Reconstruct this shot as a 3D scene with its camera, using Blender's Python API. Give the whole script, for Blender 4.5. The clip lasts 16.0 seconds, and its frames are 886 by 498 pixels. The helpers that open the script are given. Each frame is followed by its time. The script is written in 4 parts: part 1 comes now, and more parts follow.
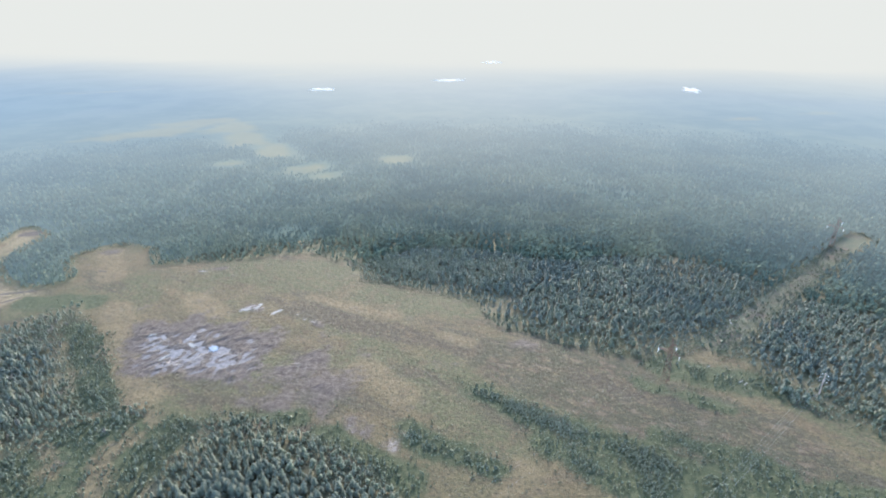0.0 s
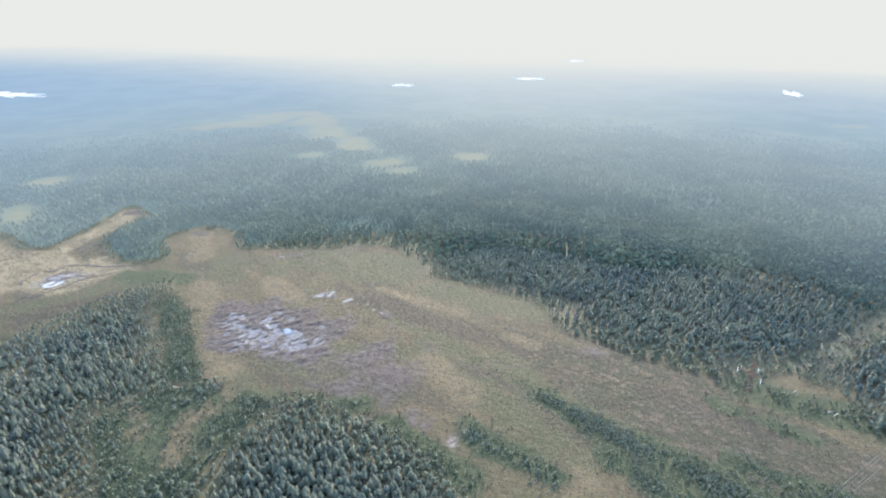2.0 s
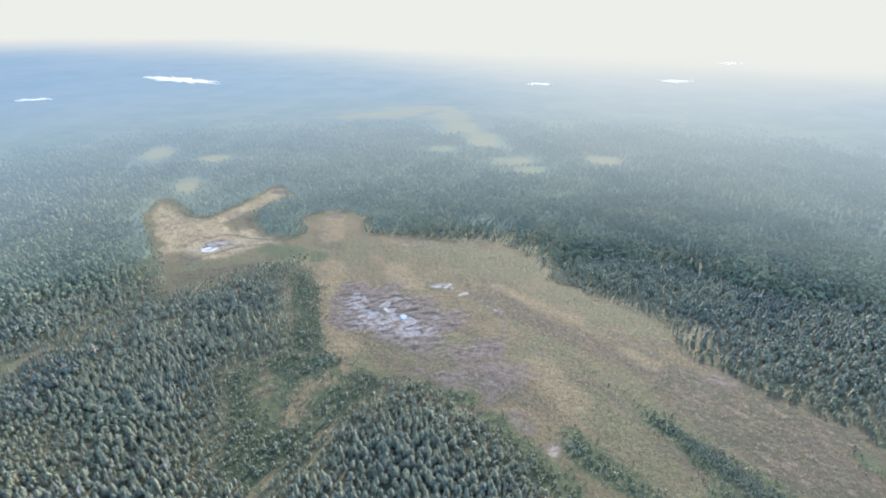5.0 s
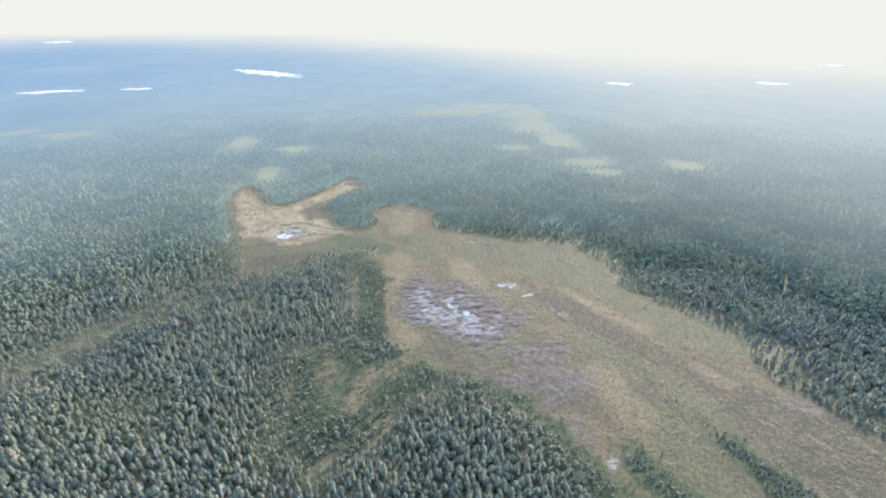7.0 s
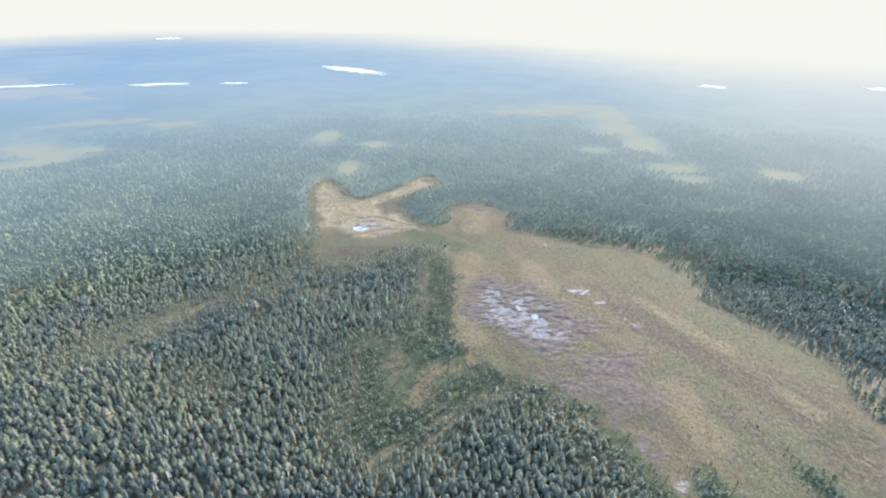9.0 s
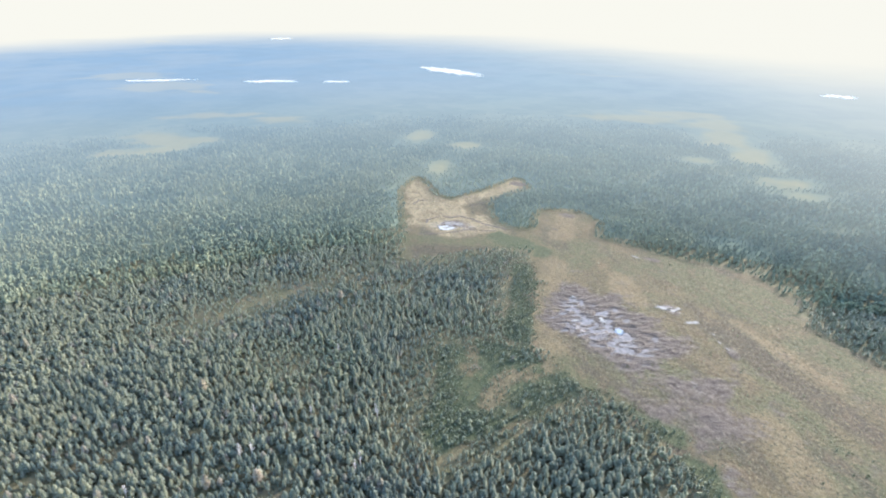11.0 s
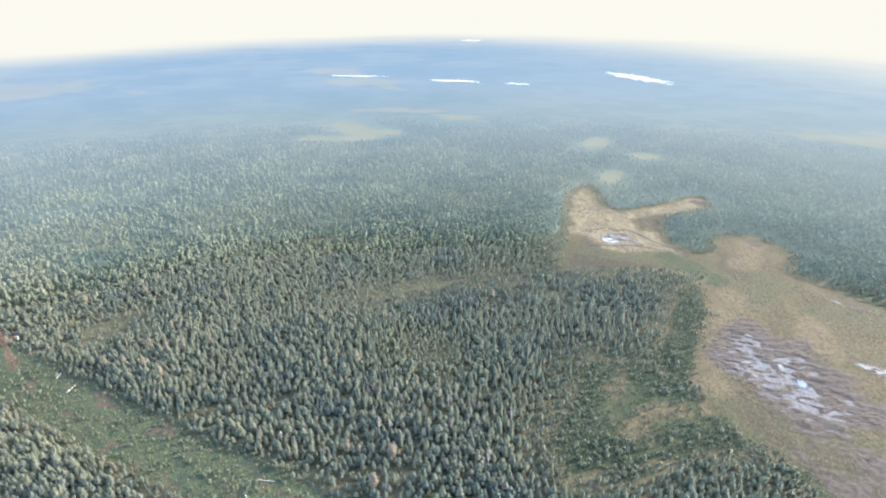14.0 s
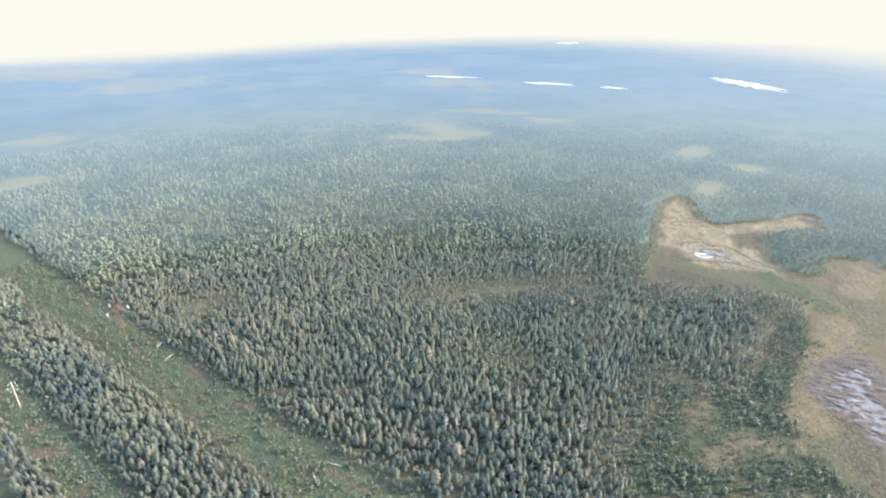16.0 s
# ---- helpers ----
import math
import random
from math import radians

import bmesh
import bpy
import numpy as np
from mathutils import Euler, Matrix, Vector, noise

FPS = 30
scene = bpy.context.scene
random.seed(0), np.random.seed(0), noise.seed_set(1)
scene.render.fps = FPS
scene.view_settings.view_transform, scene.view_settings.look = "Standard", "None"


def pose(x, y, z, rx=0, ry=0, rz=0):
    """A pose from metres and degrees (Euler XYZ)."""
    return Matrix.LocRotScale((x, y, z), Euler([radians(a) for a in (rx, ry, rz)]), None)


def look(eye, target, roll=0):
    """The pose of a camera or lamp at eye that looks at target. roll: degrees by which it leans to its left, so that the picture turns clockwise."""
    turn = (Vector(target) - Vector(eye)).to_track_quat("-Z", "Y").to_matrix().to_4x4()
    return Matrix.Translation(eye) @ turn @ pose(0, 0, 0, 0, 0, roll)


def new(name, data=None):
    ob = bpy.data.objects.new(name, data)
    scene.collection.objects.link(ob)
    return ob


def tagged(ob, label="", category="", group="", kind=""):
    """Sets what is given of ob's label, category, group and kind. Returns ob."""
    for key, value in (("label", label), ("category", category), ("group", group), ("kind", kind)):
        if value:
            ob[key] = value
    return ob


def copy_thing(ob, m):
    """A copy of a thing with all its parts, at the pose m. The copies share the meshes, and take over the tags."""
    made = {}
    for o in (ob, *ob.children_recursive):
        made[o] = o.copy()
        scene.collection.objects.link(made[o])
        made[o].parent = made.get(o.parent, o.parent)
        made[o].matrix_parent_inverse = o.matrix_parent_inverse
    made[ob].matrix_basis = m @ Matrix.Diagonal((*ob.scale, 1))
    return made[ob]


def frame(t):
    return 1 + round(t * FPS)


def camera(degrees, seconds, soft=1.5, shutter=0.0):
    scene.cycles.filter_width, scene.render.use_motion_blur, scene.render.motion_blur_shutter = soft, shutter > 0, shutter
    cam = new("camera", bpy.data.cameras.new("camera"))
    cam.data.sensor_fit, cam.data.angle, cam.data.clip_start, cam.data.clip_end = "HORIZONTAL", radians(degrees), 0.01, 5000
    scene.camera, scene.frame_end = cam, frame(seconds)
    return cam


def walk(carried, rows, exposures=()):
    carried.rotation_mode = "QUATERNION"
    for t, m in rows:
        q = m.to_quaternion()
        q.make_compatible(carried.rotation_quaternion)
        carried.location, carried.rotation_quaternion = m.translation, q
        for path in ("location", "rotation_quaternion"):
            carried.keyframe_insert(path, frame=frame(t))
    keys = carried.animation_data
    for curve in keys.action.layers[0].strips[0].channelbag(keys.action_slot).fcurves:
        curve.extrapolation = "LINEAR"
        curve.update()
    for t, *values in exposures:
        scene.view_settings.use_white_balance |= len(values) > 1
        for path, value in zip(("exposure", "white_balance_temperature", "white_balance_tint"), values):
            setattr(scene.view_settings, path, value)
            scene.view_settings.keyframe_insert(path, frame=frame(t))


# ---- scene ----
cam = camera(78.65, 16.0, soft=2.0)
PATH = [
    (0, (0.015, 0.095, 149.904), (0.014, 1.927, 149.101), -0.2),
    (0.5, (-0.05, 0.147, 149.951), (-0.096, 1.978, 149.147), -0.2),
    (1, (-0.117, 0.198, 149.99), (-0.224, 2.025, 149.184), -0.1),
    (1.5, (-0.186, 0.249, 150.02), (-0.366, 2.07, 149.212), -0.1),
    (2, (-0.255, 0.301, 150.042), (-0.513, 2.111, 149.232), -0.1),
    (2.5, (-0.327, 0.354, 150.055), (-0.655, 2.153, 149.244), -0.0),
    (3, (-0.399, 0.41, 150.06), (-0.799, 2.194, 149.249), -0.0),
    (3.5, (-0.473, 0.469, 150.056), (-0.945, 2.234, 149.244), -0.0),
    (4, (-0.548, 0.531, 150.043), (-1.093, 2.276, 149.231), -0.0),
    (4.5, (-0.624, 0.599, 150.022), (-1.238, 2.319, 149.207), 0.0),
    (5, (-0.701, 0.672, 149.992), (-1.381, 2.366, 149.175), 0.0),
    (7.5, (-1.101, 1.146, 149.712), (-2.05, 2.7, 148.885), 0.1),
    (8, (-1.183, 1.268, 149.629), (-2.184, 2.789, 148.801), 0.1),
    (8.5, (-1.266, 1.401, 149.537), (-2.321, 2.884, 148.708), 0.1),
    (9, (-1.349, 1.546, 149.436), (-2.466, 2.983, 148.607), 0.0),
    (11.5, (-1.77, 2.472, 148.797), (-3.179, 3.631, 147.977), -0.0),
    (12, (-1.855, 2.703, 148.642), (-3.328, 3.781, 147.824), -0.0),
    (12.5, (-1.94, 2.952, 148.477), (-3.472, 3.944, 147.66), -0.1),
    (13, (-2.024, 3.218, 148.303), (-3.61, 4.125, 147.488), -0.0),
    (13.5, (-2.109, 3.503, 148.12), (-3.74, 4.327, 147.306), 0.0),
    (14, (-2.194, 3.807, 147.927), (-3.863, 4.551, 147.115), -0.0),
    (14.5, (-2.278, 4.132, 147.725), (-3.978, 4.803, 146.914), 0.0),
    (15, (-2.362, 4.477, 147.514), (-4.09, 5.075, 146.704), 0.0),
    (15.5, (-2.445, 4.845, 147.293), (-4.198, 5.37, 146.486), -0.0),
    (16, (-2.529, 5.234, 147.063), (-4.3, 5.695, 146.257), 0.0),
]
walk(cam, [(t, look(eye, target, roll)) for t, eye, target, roll in PATH],
     exposures=[(0.0, 2.62, 6300, 10), (5.0, 2.67, 6400, 10), (9.0, 2.78, 6550, 10), (12.5, 2.82, 6700, 10), (16.0, 2.84, 6800, 10)])

# ---- light: low hazy sun ahead of the first view, bright pale sky ----
SUN_ELEV, SUN_AZ = 21.0, 4.0            # degrees; azimuth from +y towards +x
world = bpy.data.worlds.new("world")
scene.world = world
world.use_nodes = True
wn = world.node_tree.nodes
wn.clear()
sky = wn.new("ShaderNodeTexSky")
sky.sky_type = 'NISHITA'
sky.sun_disc = False
sky.sun_elevation = radians(SUN_ELEV)
sky.sun_rotation = radians(SUN_AZ)
sky.air_density, sky.dust_density, sky.ozone_density = 1.0, 1.2, 1.5
bg = wn.new("ShaderNodeBackground")
bg.inputs["Strength"].default_value = 0.16
wo = wn.new("ShaderNodeOutputWorld")
world.node_tree.links.new(sky.outputs[0], bg.inputs[0])
world.node_tree.links.new(bg.outputs[0], wo.inputs[0])

sun_data = bpy.data.lights.new("sun", 'SUN')
sun_data.energy, sun_data.angle, sun_data.color = 1.75, radians(5.0), (1.0, 0.89, 0.74)
sun = new("sun", sun_data)
az, el = radians(SUN_AZ), radians(SUN_ELEV)
sun.matrix_world = look((300 * math.sin(az) * math.cos(el), 300 * math.cos(az) * math.cos(el), 300 * math.sin(el)), (0, 0, 0))


# ---- materials ----
class Nodes:
    """A short way to wire a node material."""

    def __init__(self, name):
        self.mat = bpy.data.materials.new(name)
        self.mat.use_nodes = True
        self.tree = self.mat.node_tree
        self.tree.nodes.clear()
        self.out = self.add("ShaderNodeOutputMaterial")
        self.pos = self.add("ShaderNodeNewGeometry").outputs["Position"]

    def add(self, kind, **values):
        n = self.tree.nodes.new(kind)
        for key, v in values.items():
            self.put(n.inputs[key.replace("_", " ")], v)
        return n

    def put(self, socket, v):
        if isinstance(v, bpy.types.NodeSocket):
            self.tree.links.new(v, socket)
        else:
            socket.default_value = v

    def noise(self, scale, detail=4.0, rough=0.55, vec=None, warp=0.0):
        n = self.add("ShaderNodeTexNoise", Scale=scale, Detail=detail, Roughness=rough, Distortion=warp)
        self.put(n.inputs["Vector"], vec if vec is not None else self.pos)
        return n.outputs[0]

    def math(self, op, a, b=0.0, c=0.0, clamp=False):
        n = self.add("ShaderNodeMath")
        n.operation, n.use_clamp = op, clamp
        for s, v in zip(n.inputs, (a, b, c)):
            self.put(s, v)
        return n.outputs[0]

    def step(self, v, lo, hi, a=0.0, b=1.0):
        n = self.add("ShaderNodeMapRange")
        n.interpolation_type = 'SMOOTHSTEP'
        for s, x in zip(n.inputs, (v, lo, hi, a, b)):
            self.put(s, x)
        return n.outputs[0]

    def mix(self, f, a, b):
        n = self.add("ShaderNodeMix")
        n.data_type = 'RGBA'
        self.put(n.inputs[0], f)
        for s, v in ((n.inputs[6], a), (n.inputs[7], b)):
            self.put(s, (*v, 1) if isinstance(v, tuple) else v)
        return n.outputs[2]

    def attr(self, name):
        n = self.add("ShaderNodeAttribute")
        n.attribute_name = name
        return n.outputs["Fac"]

    def stretch(self, angle, sx, sy):
        n = self.add("ShaderNodeMapping")
        n.vector_type = 'TEXTURE'
        self.put(n.inputs["Vector"], self.pos)
        n.inputs["Rotation"].default_value = (0, 0, radians(angle))
        n.inputs["Scale"].default_value = (sx, sy, 1)
        return n.outputs[0]

    def bump(self, height, strength=0.5, distance=0.2):
        return self.add("ShaderNodeBump", Height=height, Strength=strength, Distance=distance).outputs[0]

    def finish(self, color, rough=0.8, normal=None, **more):
        b = self.add("ShaderNodeBsdfPrincipled", Roughness=rough)
        self.put(b.inputs["Base Color"], (*color, 1) if isinstance(color, tuple) else color)
        if normal is not None:
            self.put(b.inputs["Normal"], normal)
        for key, v in more.items():
            self.put(b.inputs[key.replace("_", " ")], v)
        self.tree.links.new(b.outputs[0], self.out.inputs[0])
        return self.mat


def ground_material():
    n = Nodes("bog_and_forest_floor")
    bog, mud, scrub, cut, wet = (n.attr(a) for a in ("bog", "mud", "scrub", "cut", "rust"))
    big, mid, fine, grit = n.noise(0.018, 5), n.noise(0.075, 6, 0.6), n.noise(0.4, 5, 0.65), n.noise(2.2, 4, 0.7)
    drift = n.noise(0.06, 6, 0.62, n.stretch(-32, 4.5, 1.0), 0.6)
    # forest floor: dwarf shrubs, lichen and needle litter
    floor = n.mix(n.step(mid, 0.35, 0.65), (0.066, 0.066, 0.034), (0.104, 0.090, 0.052))
    floor = n.mix(n.step(fine, 0.55, 0.75), floor, (0.135, 0.110, 0.074))
    # open bog: sedge straw, green moss, brown peat moss
    straw = n.mix(n.step(mid, 0.3, 0.7), (0.063, 0.050, 0.026), (0.090, 0.070, 0.036))
    straw = n.mix(n.step(big, 0.42, 0.62), straw, (0.056, 0.058, 0.028))
    straw = n.mix(n.step(drift, 0.50, 0.64), straw, (0.040, 0.037, 0.024))
    straw = n.mix(n.step(drift, 0.28, 0.38, 0.5, 0.0), straw, (0.127, 0.097, 0.051))
    straw = n.mix(n.math('MULTIPLY', n.step(fine, 0.56, 0.68), 0.45), straw, (0.039, 0.038, 0.018))
    rust = n.mix(n.step(drift, 0.42, 0.58), (0.051, 0.037, 0.025), (0.029, 0.028, 0.017))
    rust = n.mix(n.step(fine, 0.52, 0.66, 0.0, 0.8), rust, (0.066, 0.051, 0.036))
    rust = n.mix(n.step(n.noise(0.22, 5, 0.6, n.stretch(-30, 2.4, 1.0)), 0.52, 0.62, 0.0, 0.75), rust, (0.024, 0.027, 0.015))
    mounds = n.add("ShaderNodeTexVoronoi", Scale=0.24, Vector=n.stretch(-30, 1.9, 1.0))
    mound = n.step(n.math('MULTIPLY_ADD', fine, 0.9, n.math('MULTIPLY_ADD', mid, 0.6, mounds.outputs["Distance"])), 1.08, 1.26, 0.0, 0.85)
    rust = n.mix(mound, rust, (0.029, 0.033, 0.018))
    rust = n.mix(n.step(n.math('MULTIPLY_ADD', fine, 0.6, mounds.outputs["Distance"]), 0.50, 0.66, 0.75, 0.0), rust, (0.096, 0.074, 0.056))
    straw = n.mix(n.step(n.math('ADD', wet, n.math('MULTIPLY_ADD', mid, 0.7, -0.35)), 0.3, 0.7), straw, rust)
    pale, olive, dusk = (n.attr(a) for a in ("pale", "olive", "dusk"))
    blur = n.math('MULTIPLY_ADD', mid, 0.9, -0.45)
    straw = n.mix(n.step(n.math('ADD', olive, blur), 0.3, 0.75, 0.0, 0.85), straw, n.mix(n.step(fine, 0.4, 0.65), (0.043, 0.049, 0.022), (0.068, 0.068, 0.033)))
    straw = n.mix(n.step(n.math('ADD', dusk, blur), 0.3, 0.75, 0.0, 0.85), straw, n.mix(n.step(fine, 0.4, 0.65), (0.029, 0.025, 0.018), (0.050, 0.041, 0.027)))
    straw = n.mix(n.step(n.math('ADD', pale, blur), 0.3, 0.75, 0.0, 0.7), straw, n.mix(n.step(fine, 0.4, 0.65), (0.112, 0.085, 0.045), (0.145, 0.116, 0.068)))
    # west clearing: dry straw, made paler still to carry its sunlight in the colour
    dry_or_lit = n.step(n.math('ADD', n.attr("dry_or_lit"), n.math('MULTIPLY_ADD', fine, 0.7, n.math('MULTIPLY_ADD', mid, 0.9, -0.8))), 0.25, 0.75, 0.0, 0.85)
    straw = n.mix(dry_or_lit, straw, n.mix(n.step(drift, 0.35, 0.6), (0.235, 0.185, 0.112), n.mix(n.step(fine, 0.42, 0.62), (0.13, 0.108, 0.060), (0.19, 0.15, 0.10))))
    straw = n.mix(n.step(n.noise(0.13, 5, 0.62), 0.50, 0.64, 0.0, 0.55), straw, (0.079, 0.056, 0.034))
    straw = n.mix(n.step(n.noise(0.24, 7, 0.68, n.stretch(-36, 2.0, 1.0), 0.4), 0.50, 0.60, 0.0, 0.38), straw, n.mix(n.step(mid, 0.4, 0.6), (0.062, 0.042, 0.029), (0.044, 0.041, 0.024)))
    straw = n.mix(n.step(n.noise(0.42, 6, 0.66), 0.56, 0.66, 0.0, 0.45), straw, (0.115, 0.088, 0.052))
    tuss = n.noise(0.7, 4, 0.62)
    straw = n.mix(n.step(tuss, 0.53, 0.61, 0.0, 0.75), straw, (0.028, 0.028, 0.016))
    straw = n.mix(n.step(n.noise(1.1, 4, 0.6, n.stretch(-36, 1.8, 1.0)), 0.56, 0.63, 0.0, 0.6), straw, (0.135, 0.108, 0.066))
    # green carpet where shrubs come up
    green = n.mix(n.step(fine, 0.4, 0.65), (0.027, 0.039, 0.017), (0.051, 0.057, 0.028))
    soft = n.step(n.math('ADD', scrub, n.math('MULTIPLY_ADD', fine, 0.8, -0.4)), 0.35, 0.7)
    bare = n.step(n.math('ADD', pale, n.math('MULTIPLY_ADD', fine, 0.8, blur)), 0.75, 1.0, 1.0, 0.1)
    straw = n.mix(n.math('MULTIPLY', soft, bare), straw, green)
    edge = n.step(n.math('ADD', bog, n.math('MULTIPLY_ADD', fine, 0.7, -0.35)), 0.2, 0.62)
    col = n.mix(edge, floor, straw)
    brush = n.noise(0.9, 5, 0.65)
    cutc = n.mix(n.step(brush, 0.40, 0.60), (0.036, 0.052, 0.027), (0.082, 0.090, 0.044))
    cutc = n.mix(n.step(mid, 0.36, 0.50, 0.8, 0.0), cutc, n.mix(n.step(fine, 0.4, 0.6), (0.030, 0.046, 0.030), (0.054, 0.072, 0.042)))
    cutc = n.mix(n.step(n.noise(0.09, 5, 0.65), 0.55, 0.61, 0.0, 0.95), cutc, n.mix(n.step(brush, 0.35, 0.65), (0.072, 0.046, 0.032), (0.118, 0.084, 0.058)))
    cutc = n.mix(n.math('MULTIPLY', n.attr("slash"), n.step(mid, 0.35, 0.6, 0.25, 0.75)), cutc, n.mix(n.step(brush, 0.38, 0.62), (0.046, 0.040, 0.030), (0.090, 0.078, 0.060)))
    col = n.mix(n.step(n.math('ADD', cut, n.math('MULTIPLY_ADD', fine, 0.5, -0.25)), 0.40, 0.65, 0.0, 1.0), col, n.mix(edge, cutc, col))
    # bare peat mud with silt streaks along the flarks
    warp = n.add("ShaderNodeVectorMath")
    warp.operation = 'ADD'
    wob = n.add("ShaderNodeTexNoise", Scale=0.16, Detail=4.0, Roughness=0.6, Vector=n.pos)
    wob2 = n.add("ShaderNodeVectorMath")
    wob2.operation = 'SCALE'
    n.put(wob2.inputs[0], wob.outputs[1])
    n.put(wob2.inputs["Scale"], 9.0)
    n.put(warp.inputs[0], n.pos)
    n.put(warp.inputs[1], wob2.outputs[0])
    lay = n.add("ShaderNodeMapping", Vector=warp.outputs[0])
    lay.vector_type = 'TEXTURE'
    lay.inputs["Rotation"].default_value = (0, 0, radians(50))
    lay.inputs["Scale"].default_value = (3.0, 1.0, 1)
    flarks = n.add("ShaderNodeTexVoronoi", Scale=0.30, Vector=lay.outputs[0])
    flarks.feature = 'DISTANCE_TO_EDGE'
    rim = flarks.outputs["Distance"]
    streak = n.noise(0.32, 7, 0.6, lay.outputs[0])
    thread = n.noise(1.3, 5, 0.6, n.stretch(50, 4.0, 0.8), 0.5)
    peat = n.mix(n.step(n.mix(n.step(mud, 0.5, 0.9), fine, thread), 0.35, 0.62), (0.044, 0.035, 0.030), (0.080, 0.065, 0.058))
    silty = n.attr("silt")
    silt = n.mix(n.step(n.math('MULTIPLY_ADD', mid, 0.5, thread), 0.68, 0.90), (0.082, 0.075, 0.077), n.mix(n.step(silty, 0.5, 1.0), (0.098, 0.091, 0.091), (0.178, 0.169, 0.164)))
    bright = n.math('MULTIPLY', n.step(n.math('MULTIPLY_ADD', streak, 0.75, rim), 0.45, 0.52), n.step(n.math('ADD', silty, n.math('MULTIPLY_ADD', fine, 0.8, n.math('MULTIPLY_ADD', mid, 1.3, -1.05))), 0.25, 0.6))
    mudc = n.mix(bright, peat, silt)
    mudedge = n.step(n.math('ADD', mud, n.math('MULTIPLY_ADD', fine, 0.9, n.math('MULTIPLY_ADD', mid, 1.7, -1.3))), 0.1, 0.65)
    col = n.mix(n.math('MULTIPLY', mudedge, n.step(fine, 0.30, 0.5, 0.7, 1.0)), col, mudc)
    col = n.mix(n.step(grit, 0.35, 0.75, 0.0, 0.35), col, n.mix(0.5, col, (0.016, 0.016, 0.011)))
    hgt = n.math('ADD', n.math('MULTIPLY', fine, 1.0), n.math('MULTIPLY', grit, 0.45))
    rough = n.step(bright, 0.0, 1.0, 0.9, 0.55)
    return n.finish(col, rough, n.bump(hgt, 0.9, 0.7), Specular_IOR_Level=0.25)


def foliage_material(name, dark, light, dry_or_lit):
    n = Nodes(name)
    tint = n.attr("tint")
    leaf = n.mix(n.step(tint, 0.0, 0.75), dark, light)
    leaf = n.mix(n.step(tint, 0.90, 0.97), leaf, dry_or_lit)
    leaf = n.mix(n.step(n.noise(1.7, 3, 0.6), 0.35, 0.7, 0.0, 0.35), leaf, n.mix(0.5, leaf, (0.11, 0.125, 0.070)))
    stand = n.noise(0.016, 4, 0.6)
    leaf = n.mix(n.step(stand, 0.45, 0.65, 0.0, 0.4), leaf, (0.122, 0.122, 0.070))
    n.finish(leaf, 0.6, n.bump(n.noise(4.0, 3, 0.7), 0.5, 0.25), Specular_IOR_Level=0.15, Sheen_Weight=0.3, Sheen_Roughness=0.6,
             Sheen_Tint=(0.86, 0.95, 0.93, 1))
    through_leaf = n.add("ShaderNodeBsdfTranslucent", Color=n.mix(0.35, leaf, (0.16, 0.19, 0.07)))
    both = n.add("ShaderNodeMixShader", Fac=0.25)
    n.tree.links.new(n.out.inputs[0].links[0].from_socket, both.inputs[1])
    n.tree.links.new(through_leaf.outputs[0], both.inputs[2])
    n.tree.links.new(both.outputs[0], n.out.inputs[0])
    return n.mat


def bark_material(name, a, b):
    n = Nodes(name)
    g = n.noise(6.0, 5, 0.65, n.stretch(0, 1.0, 1.0))
    return n.finish(n.mix(n.step(g, 0.35, 0.65), a, b), 0.85, n.bump(g, 0.6, 0.05))


def steel_material(name, a, b):
    n = Nodes(name)
    g = n.noise(1.8, 5, 0.65)
    return n.finish(n.mix(n.step(g, 0.4, 0.62), a, b), 0.62, n.bump(n.noise(20, 3), 0.2, 0.01), Metallic=0.15)


def water_material(name, deep, pale):
    n = Nodes(name)
    m = n.mix(n.step(n.noise(0.5, 4), 0.35, 0.65), deep, pale)
    return n.finish(m, 0.06, n.bump(n.noise(2.5, 3), 0.06, 0.05), IOR=1.33, Specular_IOR_Level=0.6)


